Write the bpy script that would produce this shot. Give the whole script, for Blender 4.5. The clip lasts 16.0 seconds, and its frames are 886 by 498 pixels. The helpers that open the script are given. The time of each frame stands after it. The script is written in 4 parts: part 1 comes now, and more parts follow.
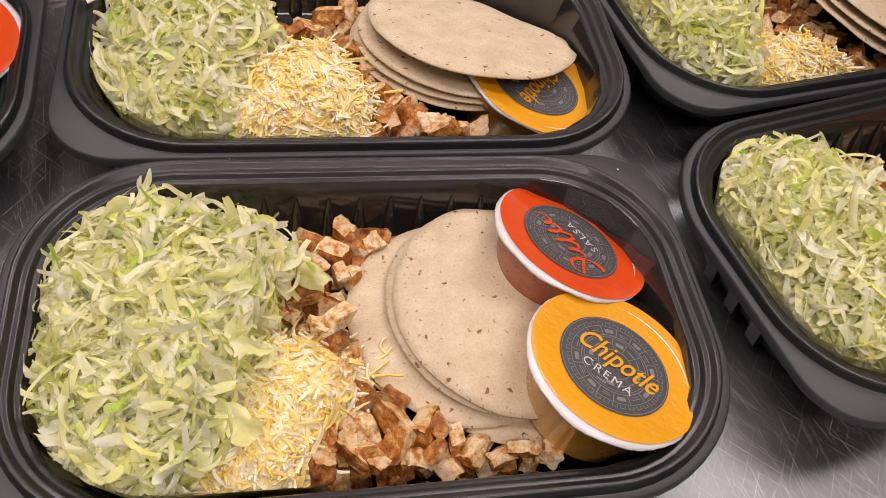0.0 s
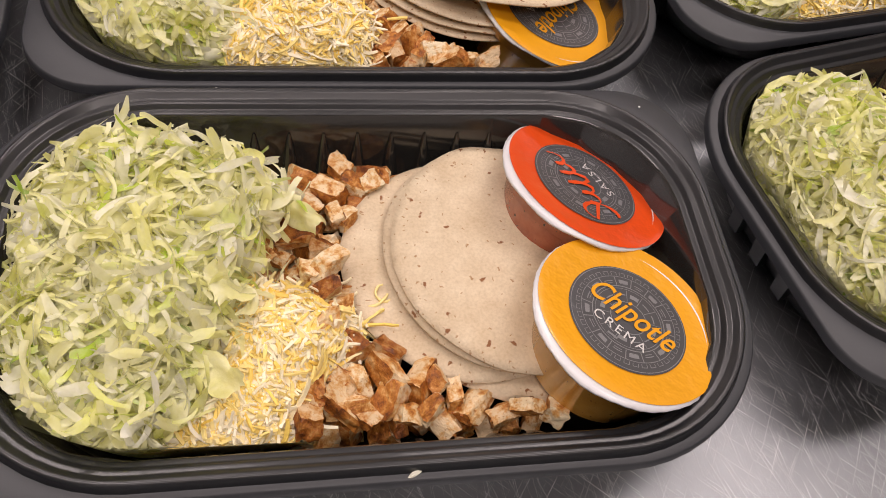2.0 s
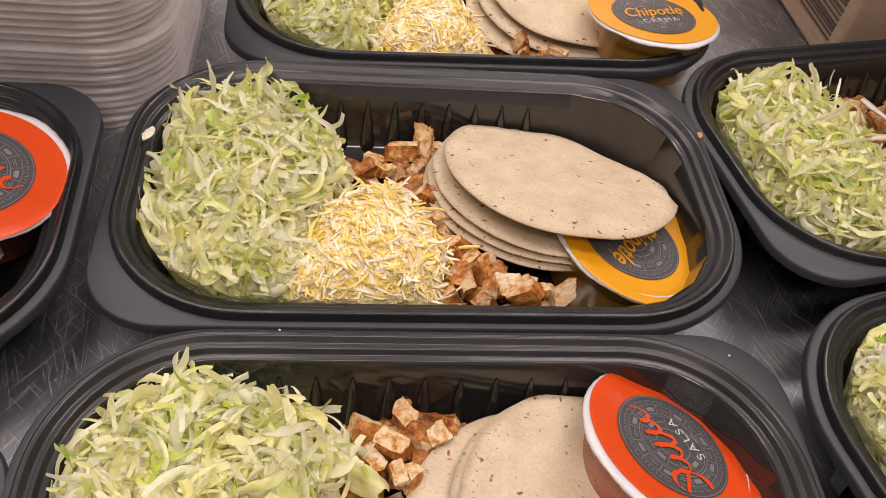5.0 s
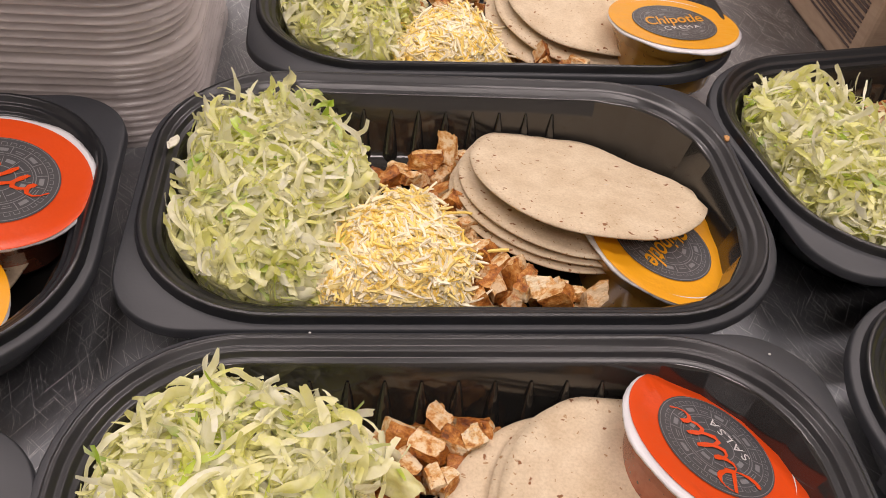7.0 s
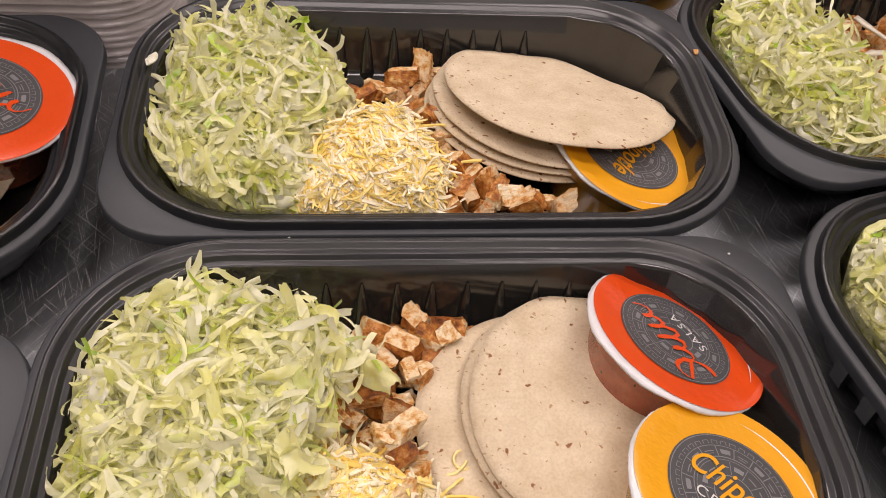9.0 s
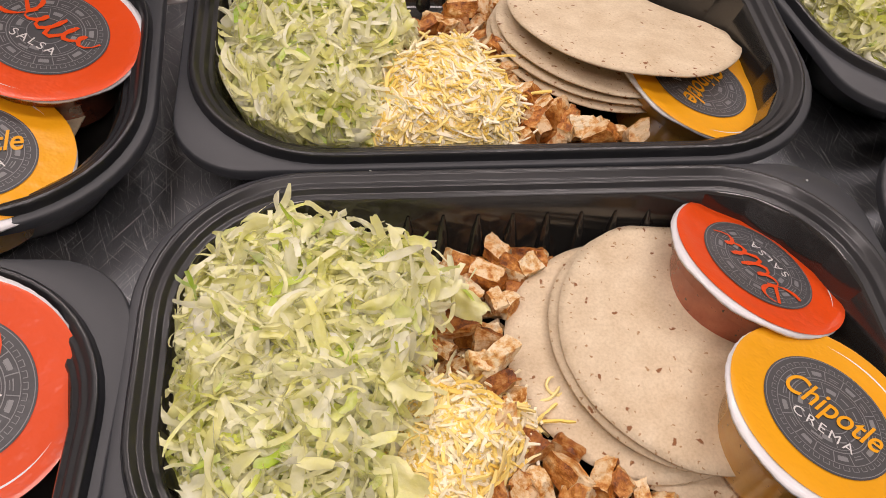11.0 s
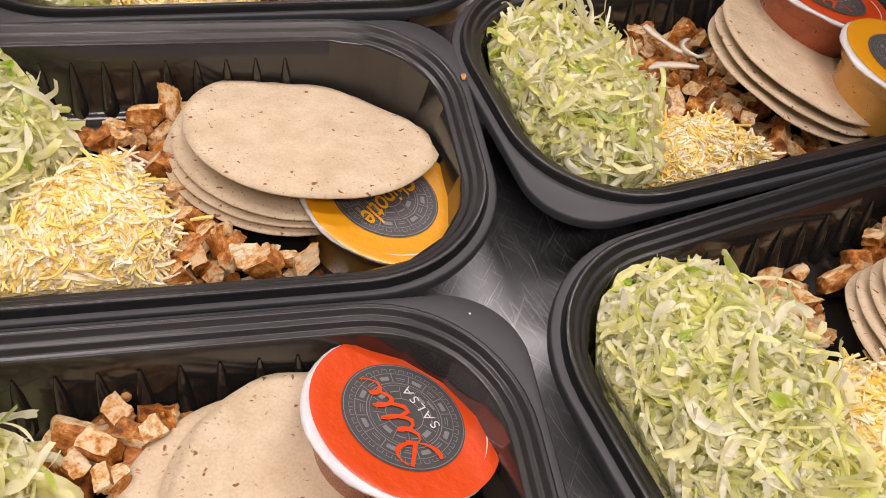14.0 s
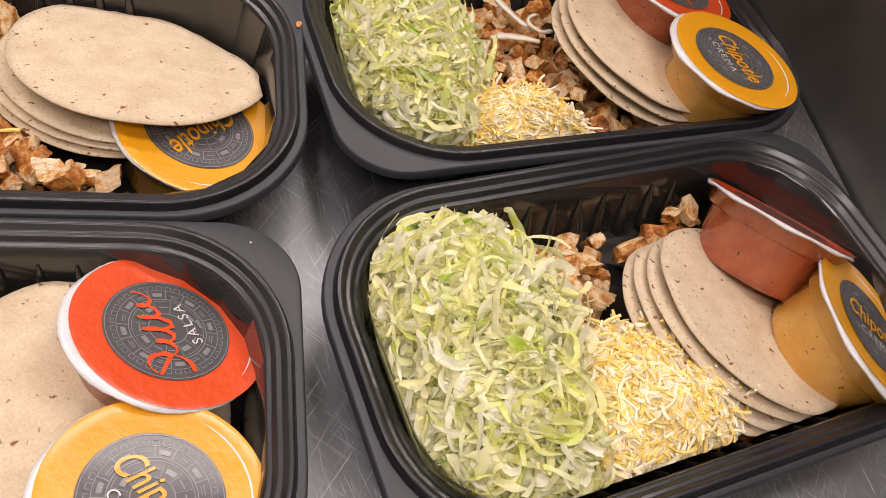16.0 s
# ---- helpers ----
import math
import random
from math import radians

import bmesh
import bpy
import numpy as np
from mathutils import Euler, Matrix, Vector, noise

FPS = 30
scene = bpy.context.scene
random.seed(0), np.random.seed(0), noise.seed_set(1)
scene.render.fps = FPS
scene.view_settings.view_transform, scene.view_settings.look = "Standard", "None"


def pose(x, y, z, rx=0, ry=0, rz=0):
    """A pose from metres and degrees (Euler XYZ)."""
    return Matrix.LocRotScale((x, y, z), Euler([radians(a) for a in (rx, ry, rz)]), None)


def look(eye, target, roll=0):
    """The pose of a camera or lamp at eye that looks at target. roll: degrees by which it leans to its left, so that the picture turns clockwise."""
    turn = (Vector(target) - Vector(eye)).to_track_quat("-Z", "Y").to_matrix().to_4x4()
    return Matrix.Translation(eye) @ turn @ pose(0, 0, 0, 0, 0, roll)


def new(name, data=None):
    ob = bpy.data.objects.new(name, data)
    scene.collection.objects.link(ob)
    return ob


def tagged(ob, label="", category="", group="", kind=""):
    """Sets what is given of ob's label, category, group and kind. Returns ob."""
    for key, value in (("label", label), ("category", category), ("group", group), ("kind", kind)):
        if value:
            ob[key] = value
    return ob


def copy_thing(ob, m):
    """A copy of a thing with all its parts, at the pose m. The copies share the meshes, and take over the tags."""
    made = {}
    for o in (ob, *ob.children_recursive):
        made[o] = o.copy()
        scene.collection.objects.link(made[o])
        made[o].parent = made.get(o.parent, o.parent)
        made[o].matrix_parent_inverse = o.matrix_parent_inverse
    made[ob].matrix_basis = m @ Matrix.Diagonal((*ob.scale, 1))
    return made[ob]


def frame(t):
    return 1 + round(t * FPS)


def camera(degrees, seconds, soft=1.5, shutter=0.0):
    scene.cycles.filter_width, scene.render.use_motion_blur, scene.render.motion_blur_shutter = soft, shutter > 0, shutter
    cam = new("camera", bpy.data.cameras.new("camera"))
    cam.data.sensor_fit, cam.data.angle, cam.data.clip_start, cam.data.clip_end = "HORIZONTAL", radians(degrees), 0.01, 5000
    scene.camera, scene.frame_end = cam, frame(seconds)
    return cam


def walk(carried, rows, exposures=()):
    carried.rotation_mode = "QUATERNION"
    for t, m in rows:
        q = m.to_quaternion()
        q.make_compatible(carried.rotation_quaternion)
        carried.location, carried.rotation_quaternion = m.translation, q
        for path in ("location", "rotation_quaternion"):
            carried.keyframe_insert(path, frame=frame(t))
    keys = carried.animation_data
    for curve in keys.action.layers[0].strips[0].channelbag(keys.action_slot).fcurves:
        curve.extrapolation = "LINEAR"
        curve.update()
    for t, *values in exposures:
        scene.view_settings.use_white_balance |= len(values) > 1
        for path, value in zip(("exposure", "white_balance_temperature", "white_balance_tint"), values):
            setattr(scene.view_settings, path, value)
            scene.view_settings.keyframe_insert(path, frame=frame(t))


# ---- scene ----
cam = camera(56.14, 16.0, soft=0.9)
ROWS = [
    (0, -0.0365, -0.1705, 0.3194, 36.58, -7.85, -8.23),
    (0.5, -0.0370, -0.1723, 0.3089, 35.60, -7.67, -7.88),
    (1, -0.0394, -0.1694, 0.3039, 34.25, -7.64, -7.55),
    (1.5, -0.0312, -0.1617, 0.3004, 33.26, -7.50, -7.18),
    (2, -0.0254, -0.1575, 0.2981, 32.59, -7.48, -6.62),
    (2.5, -0.0277, -0.1606, 0.2988, 32.17, -7.53, -5.99),
    (3, -0.0326, -0.1613, 0.2951, 31.44, -7.55, -5.41),
    (3.5, -0.0314, -0.1546, 0.2909, 30.61, -7.66, -4.90),
    (4, -0.0285, -0.1251, 0.2958, 32.20, -7.59, -4.27),
    (4.5, -0.0298, -0.1123, 0.3004, 37.12, -6.34, -3.22),
    (5, -0.0318, -0.1045, 0.3075, 40.89, -5.95, -3.27),
    (5.2, -0.0369, -0.1044, 0.3080, 41.91, -6.46, -3.53),
    (7.3, -0.0411, -0.1112, 0.2924, 43.40, -4.83, -3.63),
    (7.5, -0.0447, -0.1115, 0.2926, 42.78, -5.00, -3.77),
    (8, -0.0439, -0.1189, 0.2948, 41.83, -4.77, -3.82),
    (8.5, -0.0444, -0.1259, 0.2943, 40.43, -4.80, -4.07),
    (9, -0.0345, -0.1304, 0.2942, 39.48, -4.95, -4.56),
    (9.5, -0.0426, -0.1381, 0.2900, 37.87, -4.51, -4.05),
    (9.7, -0.0468, -0.1415, 0.2896, 36.83, -4.65, -3.89),
    (11.8, -0.0704, -0.1019, 0.2887, 35.67, -4.39, -6.01),
    (12, -0.0542, -0.0830, 0.2955, 36.29, -5.20, -5.64),
    (12.5, -0.0175, -0.0584, 0.2959, 36.96, -7.05, -4.26),
    (13, -0.0144, -0.0601, 0.2973, 37.63, -7.76, -3.91),
    (13.5, 0.0145, -0.0771, 0.2942, 38.04, -6.44, -5.71),
    (14, 0.0492, -0.0901, 0.3045, 37.43, -6.98, -10.08),
    (14.5, 0.0824, -0.0947, 0.3107, 36.26, -8.28, -10.33),
    (15, 0.1124, -0.1047, 0.3115, 35.35, -9.24, -9.44),
    (15.5, 0.1187, -0.1207, 0.3157, 35.28, -11.44, -7.88),
    (16, 0.1132, -0.1243, 0.3198, 35.75, -12.29, -7.54),
]
walk(cam, [(t, pose(x, y, z, rx, ry, rz)) for t, x, y, z, rx, ry, rz in ROWS], [(0, 0.0), (13, 0.0), (14.2, 0.14), (16, 0.18)])

# ---- world, light ----
world = bpy.data.worlds.new("world")
scene.world = world
world.use_nodes = True
wbg = world.node_tree.nodes["Background"]
wbg.inputs[0].default_value, wbg.inputs[1].default_value = (1.0, 0.93, 0.87, 1), 0.05


def area(x, y, z, sx, sy, power, colour, target):
    d = bpy.data.lights.new("unseen_ceiling_lamp", "AREA")
    d.shape, d.size, d.size_y, d.energy, d.color = "RECTANGLE", sx, sy, power, colour
    ob = new("unseen_ceiling_lamp", d)
    ob.matrix_world = look((x, y, z), target)
    return ob


WARM = (1.0, 0.855, 0.83)
# Unseen lamps; the pair at y=1.30 is added to give flanges and ridges sheen.
for x in (-0.75, 0.85):
    area(x, 1.30, 1.72, 1.2, 0.3, 12.9, WARM, (x, 1.30, 0))
    area(x, 0.15, 1.72, 1.2, 0.3, 10.4, WARM, (x, 0.15, 0))
area(0.1, -1.0, 1.72, 1.2, 0.3, 13.4, WARM, (0.1, -1.0, 0))

# ---- materials ----


def material(name, base=(0.5, 0.5, 0.5), rough=0.5, metal=0.0, **more):
    m = bpy.data.materials.new(name)
    m.use_nodes = True
    b = m.node_tree.nodes["Principled BSDF"]
    b.inputs["Base Color"].default_value = (*base, 1)
    b.inputs["Roughness"].default_value, b.inputs["Metallic"].default_value = rough, metal
    for k, v in more.items():
        b.inputs[k.replace("_", " ")].default_value = v
    return m, m.node_tree.nodes, m.node_tree.links, b


def node(ns, kind, **props):
    n = ns.new(kind)
    for k, v in props.items():
        if k in n.inputs:
            n.inputs[k].default_value = v
        elif k == "op":
            n.operation = v
        elif k == "blend":
            n.data_type, n.blend_type = "RGBA", v
    return n


def ramp(ns, ls, src, stops):
    r = ns.new("ShaderNodeValToRGB")
    e = r.color_ramp.elements
    e[0].position, e[0].color = stops[0][0], (*stops[0][1], 1)
    e[1].position, e[1].color = stops[-1][0], (*stops[-1][1], 1)
    for p, c in stops[1:-1]:
        e.new(p).color = (*c, 1)
    ls.new(src, r.inputs[0])
    return r.outputs[0]


def mapped(ns, ls, scale=(1, 1, 1), rot=(0, 0, 0), shift=True, kind="POINT"):
    """Object coordinates, shifted by each object's random number."""
    tc = ns.new("ShaderNodeTexCoord")
    out = tc.outputs["Object"]
    if shift:
        oi = ns.new("ShaderNodeObjectInfo")
        mul = node(ns, "ShaderNodeMath", op="MULTIPLY")
        mul.inputs[1].default_value = 7.3
        ls.new(oi.outputs["Random"], mul.inputs[0])
        add = node(ns, "ShaderNodeVectorMath", op="ADD")
        ls.new(out, add.inputs[0])
        ls.new(mul.outputs[0], add.inputs[1])
        out = add.outputs[0]
    mp = ns.new("ShaderNodeMapping")
    mp.vector_type = kind
    mp.inputs["Scale"].default_value, mp.inputs["Rotation"].default_value = scale, rot
    ls.new(out, mp.inputs[0])
    return mp.outputs[0]


def noise_tex(ns, ls, vec, scale, detail=4, rough=0.55):
    n = node(ns, "ShaderNodeTexNoise", Scale=scale, Detail=detail, Roughness=rough)
    ls.new(vec, n.inputs["Vector"])
    return n.outputs["Fac"]


def bump(ns, ls, b, height, strength, dist):
    n = node(ns, "ShaderNodeBump", Strength=strength, Distance=dist)
    ls.new(height, n.inputs["Height"])
    ls.new(n.outputs[0], b.inputs["Normal"])


def mixc(ns, ls, fac, a, c, blend="MIX"):
    m = node(ns, "ShaderNodeMix", blend=blend)
    for s, v in ((0, fac), (6, a), (7, c)):
        if hasattr(v, "is_output"):
            ls.new(v, m.inputs[s])
        elif s == 0:
            m.inputs[0].default_value = v
        else:
            m.inputs[s].default_value = (*v, 1)
    return m.outputs[2]


def plastic(name, rough0, rough1, base, coat=0.0):
    m, ns, ls, b = material(name, base, rough0, Specular_IOR_Level=0.55, Coat_Weight=coat, Coat_Roughness=0.1)
    v = mapped(ns, ls)
    f = noise_tex(ns, ls, v, 45, 5)
    r = node(ns, "ShaderNodeMapRange")
    r.inputs[3].default_value, r.inputs[4].default_value = rough0, rough1
    ls.new(f, r.inputs[0])
    ls.new(r.outputs[0], b.inputs["Roughness"])
    bump(ns, ls, b, noise_tex(ns, ls, v, 900, 2), 0.06, 0.0005)
    return m


RIM = plastic("black_rim_plastic", 0.26, 0.36, (0.011, 0.0122, 0.0145), 0.25)
# Same black plastic, base lifted: ceiling sheen on flange, ceiling and food reflection on wall.
FLANGE = plastic("matt_flange_plastic_sheen", 0.42, 0.52, (0.040, 0.043, 0.049))
WALL = plastic("black_tray_plastic_reflection", 0.10, 0.2, (0.020, 0.0195, 0.018), 0.5)


def island(ns):
    return ns.new("ShaderNodeNewGeometry").outputs["Random Per Island"]


def make_lettuce():
    m, ns, ls, b = material("lettuce", (0.6, 0.7, 0.3), 0.22, Coat_Weight=0.25, Coat_Roughness=0.15)
    base = ramp(ns, ls, island(ns), [(0, (0.98, 0.975, 0.86)), (0.26, (0.98, 0.97, 0.72)), (0.45, (0.975, 0.955, 0.55)), (0.67, (0.955, 0.94, 0.43)),
                                     (0.86, (0.89, 0.91, 0.30)), (0.95, (0.78, 0.87, 0.18)), (0.98, (0.56, 0.77, 0.09)), (1, (0.40, 0.65, 0.06))])
    v = mapped(ns, ls)
    rib = ramp(ns, ls, noise_tex(ns, ls, v, 85, 4), [(0.42, (0, 0, 0)), (0.66, (0.75, 0.75, 0.75))])
    col = mixc(ns, ls, rib, base, (0.98, 0.975, 0.75))
    vein = ramp(ns, ls, noise_tex(ns, ls, v, 240, 5), [(0.34, (0.90, 0.90, 0.62)), (0.55, (1, 1, 1))])
    col = mixc(ns, ls, 0.45, col, vein, "MULTIPLY")
    ls.new(col, b.inputs["Base Color"])
    bump(ns, ls, b, noise_tex(ns, ls, v, 380, 4), 0.45, 0.0014)
    tr, mx = ns.new("ShaderNodeBsdfTranslucent"), ns.new("ShaderNodeMixShader")
    ls.new(col, tr.inputs[0])
    mx.inputs[0].default_value = 0.31
    ls.new(b.outputs[0], mx.inputs[1])
    ls.new(tr.outputs[0], mx.inputs[2])
    ls.new(mx.outputs[0], ns["Material Output"].inputs[0])
    return m


def make_cheese():
    m, ns, ls, b = material("cheese", (0.9, 0.6, 0.2), 0.45)
    base = ramp(ns, ls, island(ns), [(0, (0.98, 0.91, 0.72)), (0.42, (0.98, 0.89, 0.62)), (0.52, (0.98, 0.83, 0.38)), (0.78, (0.98, 0.78, 0.25)), (1, (0.97, 0.70, 0.15))])
    ls.new(base, b.inputs["Base Color"])
    bump(ns, ls, b, noise_tex(ns, ls, mapped(ns, ls), 700, 3), 0.25, 0.0008)
    return m


def make_chicken(name, stops):
    m, ns, ls, b = material(name, (0.6, 0.35, 0.2), 0.42)
    v = mapped(ns, ls)
    big = noise_tex(ns, ls, v, 150, 8, 0.68)
    col = ramp(ns, ls, big, [(stops[i], c) for i, c in enumerate(((0.14, 0.04, 0.008), (0.38, 0.13, 0.020), (0.58, 0.25, 0.05), (0.74, 0.46, 0.18), (0.88, 0.74, 0.50)))])
    speck = ramp(ns, ls, noise_tex(ns, ls, v, 620, 3), [(0.62, (1, 1, 1)), (0.72, (0.45, 0.22, 0.1))])
    info = ns.new("ShaderNodeObjectInfo")
    tint = ramp(ns, ls, info.outputs["Random"], [(0, (0.62, 0.50, 0.40)), (0.3, (0.86, 0.76, 0.66)), (0.7, (1, 0.94, 0.86)), (1, (1, 1, 1))])
    col = mixc(ns, ls, 0.9, col, tint, "MULTIPLY")
    ls.new(mixc(ns, ls, 0.8, col, speck, "MULTIPLY"), b.inputs["Base Color"])
    fib = mapped(ns, ls, (0.5, 1, 1))
    bump(ns, ls, b, noise_tex(ns, ls, fib, 420, 6), 0.65, 0.0018)
    return m


def make_tortilla():
    m, ns, ls, b = material("flour_tortilla", (0.75, 0.62, 0.45), 0.75)
    v = mapped(ns, ls)
    tone = ramp(ns, ls, noise_tex(ns, ls, v, 70, 6, 0.6), [(0.32, (0.655, 0.522, 0.348)), (0.68, (0.79, 0.668, 0.482))])
    fine = ramp(ns, ls, noise_tex(ns, ls, v, 900, 3), [(0.3, (0.80, 0.77, 0.72)), (0.6, (1, 1, 1))])
    tone = mixc(ns, ls, 0.6, tone, fine, "MULTIPLY")
    warp = node(ns, "ShaderNodeVectorMath", op="ADD")
    wob = node(ns, "ShaderNodeTexNoise", Scale=260, Detail=2)
    ls.new(v, wob.inputs["Vector"])
    sc = node(ns, "ShaderNodeVectorMath", op="SCALE")
    sc.inputs["Scale"].default_value = 0.006
    ls.new(wob.outputs["Color"], sc.inputs[0])
    ls.new(v, warp.inputs[0])
    ls.new(sc.outputs[0], warp.inputs[1])
    rim = ns.new("ShaderNodeAttribute")
    rim.attribute_name = "rim"
    share = node(ns, "ShaderNodeMapRange")
    for k, val in ((1, 0.72), (2, 0.97), (3, 0.77), (4, 0.33)):
        share.inputs[k].default_value = val
    ls.new(rim.outputs["Fac"], share.inputs[0])
    for scale, cut, edge, dark in ((95, 0.06, 0.10, (0.26, 0.11, 0.04)), (250, 0.05, 0.13, (0.42, 0.25, 0.12))):
        vo = node(ns, "ShaderNodeTexVoronoi", Scale=scale)
        vo.voronoi_dimensions = "2D"
        ls.new(warp.outputs[0], vo.inputs["Vector"])
        sep = ns.new("ShaderNodeSeparateColor")
        ls.new(vo.outputs["Color"], sep.inputs[0])
        keep = node(ns, "ShaderNodeMath", op="GREATER_THAN")
        ls.new(share.outputs[0], keep.inputs[1])
        ls.new(sep.outputs[0], keep.inputs[0])
        dot = ramp(ns, ls, vo.outputs["Distance"], [(cut, (1, 1, 1)), (edge, (0, 0, 0))])
        mul = node(ns, "ShaderNodeMath", op="MULTIPLY")
        ls.new(keep.outputs[0], mul.inputs[0])
        ls.new(dot, mul.inputs[1])
        tone = mixc(ns, ls, mul.outputs[0], tone, dark)
    ls.new(tone, b.inputs["Base Color"])
    bump(ns, ls, b, noise_tex(ns, ls, v, 240, 6, 0.68), 0.6, 0.0014)
    return m


def make_steel():
    m, ns, ls, b = material("brushed_steel", (0.36, 0.36, 0.36), 0.45, 1.0)
    v = mapped(ns, ls, shift=False)
    cloud = noise_tex(ns, ls, v, 9, 5)
    total = None
    for ang, scale, cut in ((0.35, 2100, 0.63), (-0.55, 1800, 0.64), (0.85, 2500, 0.625), (2.5, 1700, 0.645), (0.1, 2300, 0.635)):
        mp = mapped(ns, ls, (1, 110, 1), (0, 0, ang), False, "TEXTURE")
        f = noise_tex(ns, ls, mp, scale, 3, 0.7)
        s = ramp(ns, ls, f, [(cut, (0, 0, 0)), (cut + 0.03, (1, 1, 1))])
        if total is None:
            total = s
        else:
            total = mixc(ns, ls, 1.0, total, s, "LIGHTEN")
    grain = noise_tex(ns, ls, mapped(ns, ls, (1, 0.02, 1), (0, 0, 1.57), False), 1500, 2)
    col = ramp(ns, ls, cloud, [(0.3, (0.235, 0.246, 0.262)), (0.7, (0.38, 0.396, 0.418))])
    # Real scratches, with the lamp light they catch painted in as near-white.
    ls.new(mixc(ns, ls, total, col, (0.90, 0.91, 0.92)), b.inputs["Base Color"])
    r = node(ns, "ShaderNodeMapRange")
    r.inputs[3].default_value, r.inputs[4].default_value = 0.36, 0.52
    ls.new(cloud, r.inputs[0])
    top = node(ns, "ShaderNodeMath", op="MULTIPLY_ADD")
    top.inputs[1].default_value = 0.22
    ls.new(total, top.inputs[0])
    ls.new(r.outputs[0], top.inputs[2])
    ls.new(top.outputs[0], b.inputs["Roughness"])
    h = node(ns, "ShaderNodeMath", op="MULTIPLY_ADD")
    h.inputs[1].default_value = 0.3
    ls.new(grain, h.inputs[0])
    ls.new(total, h.inputs[2])
    bump(ns, ls, b, h.outputs[0], 0.25, 0.0006)
    return m


def make_sauce(name, c0, c1, fleck):
    m, ns, ls, b = material(name, c0, 0.22)
    v = mapped(ns, ls)
    col = ramp(ns, ls, noise_tex(ns, ls, v, 120, 6, 0.65), [(0.35, c0), (0.65, c1)])
    sp = ramp(ns, ls, noise_tex(ns, ls, v, 480, 2), [(0.66, (0, 0, 0)), (0.72, (1, 1, 1))])
    ls.new(mixc(ns, ls, sp, col, fleck), b.inputs["Base Color"])
    b.inputs["Coat Weight"].default_value, b.inputs["Coat Roughness"].default_value = 0.8, 0.08
    bump(ns, ls, b, noise_tex(ns, ls, v, 160, 3), 0.15, 0.001)
    return m


def make_foil(name, base, rough=0.3):
    m, ns, ls, b = material(name, base, rough)
    v = mapped(ns, ls)
    bump(ns, ls, b, noise_tex(ns, ls, v, 110, 3), 0.35, 0.002)
    b.inputs["Coat Weight"].default_value, b.inputs["Coat Roughness"].default_value = 0.45, 0.09
    f = ramp(ns, ls, noise_tex(ns, ls, v, 30, 4), [(0.3, tuple(c * 0.9 for c in base)), (0.7, base)])
    ls.new(f, b.inputs["Base Color"])
    return m


LETTUCE, CHEESE, CHICKEN, TORTILLA, STEEL = make_lettuce(), make_cheese(), make_chicken("seasoned_chicken", (0.36, 0.45, 0.54, 0.62, 0.74)), make_tortilla(), make_steel()
SALSA = make_sauce("salsa", (0.36, 0.075, 0.03), (0.50, 0.14, 0.06), (0.12, 0.03, 0.015))
CREMA = make_sauce("crema", (0.66, 0.33, 0.055), (0.74, 0.42, 0.09), (0.30, 0.12, 0.03))
WHITE_FOIL = make_foil("white_foil", (0.80, 0.80, 0.82))
RED_FOIL = make_foil("red_foil", (0.80, 0.080, 0.008))
YELLOW_FOIL = make_foil("yellow_foil", (0.88, 0.40, 0.010))
GREY_PRINT = make_foil("grey_print", (0.085, 0.085, 0.09))
LINE_PRINT = make_foil("pale_print", (0.27, 0.27, 0.275))
WHITE_PRINT = make_foil("white_print", (0.78, 0.78, 0.76))
CARD, cns, cls, cb = material("cardboard", (0.42, 0.29, 0.19), 0.8)
cls.new(ramp(cns, cls, noise_tex(cns, cls, mapped(cns, cls, (1, 1, 6)), 60, 5), [(0.3, (0.40, 0.28, 0.19)), (0.7, (0.48, 0.35, 0.24))]), cb.inputs["Base Color"])
INK = material("dark_ink", (0.10, 0.07, 0.06), 0.7)[0]
RED_INK = material("red_ink", (0.50, 0.05, 0.03), 0.7)[0]
# Pale finish of the added, unseen room, kept bright so it bounces fill light.
PLASTER, pns, pls, pb = material("painted_wall", (0.55, 0.52, 0.48), 0.7)
pls.new(ramp(pns, pls, noise_tex(pns, pls, mapped(pns, pls), 3, 5), [(0.3, (0.72, 0.70, 0.67)), (0.7, (0.80, 0.78, 0.75))]), pb.inputs["Base Color"])
# Upstand steel: the dark surroundings it mirrors are put into the base colour.
DARK_REFLECTION_STEEL, dns, dls, db = material("steel_panel_dark_reflection", (0.17, 0.166, 0.155), 0.38, 0.6)
dls.new(ramp(dns, dls, noise_tex(dns, dls, mapped(dns, dls), 14, 5), [(0.3, (0.13, 0.126, 0.112)), (0.7, (0.19, 0.185, 0.165))]), db.inputs["Base Color"])


def make_clear():
    m = bpy.data.materials.new("clear_plastic")
    m.use_nodes = True
    ns, ls = m.node_tree.nodes, m.node_tree.links
    ns.clear()
    out, mix, tr, gl = (ns.new(k) for k in ("ShaderNodeOutputMaterial", "ShaderNodeMixShader", "ShaderNodeBsdfTransparent", "ShaderNodeBsdfPrincipled"))
    tr.inputs[0].default_value = (0.93, 0.92, 0.91, 1)
    gl.inputs["Base Color"].default_value, gl.inputs["Roughness"].default_value = (0.82, 0.76, 0.74, 1), 0.12
    f = ramp(ns, ls, noise_tex(ns, ls, mapped(ns, ls), 25, 4), [(0.3, (0.30, 0.30, 0.30)), (0.7, (0.48, 0.48, 0.48))])
    ls.new(f, mix.inputs[0])
    ls.new(tr.outputs[0], mix.inputs[1])
    ls.new(gl.outputs[0], mix.inputs[2])
    ls.new(mix.outputs[0], out.inputs[0])
    return m


CLEAR = make_clear()

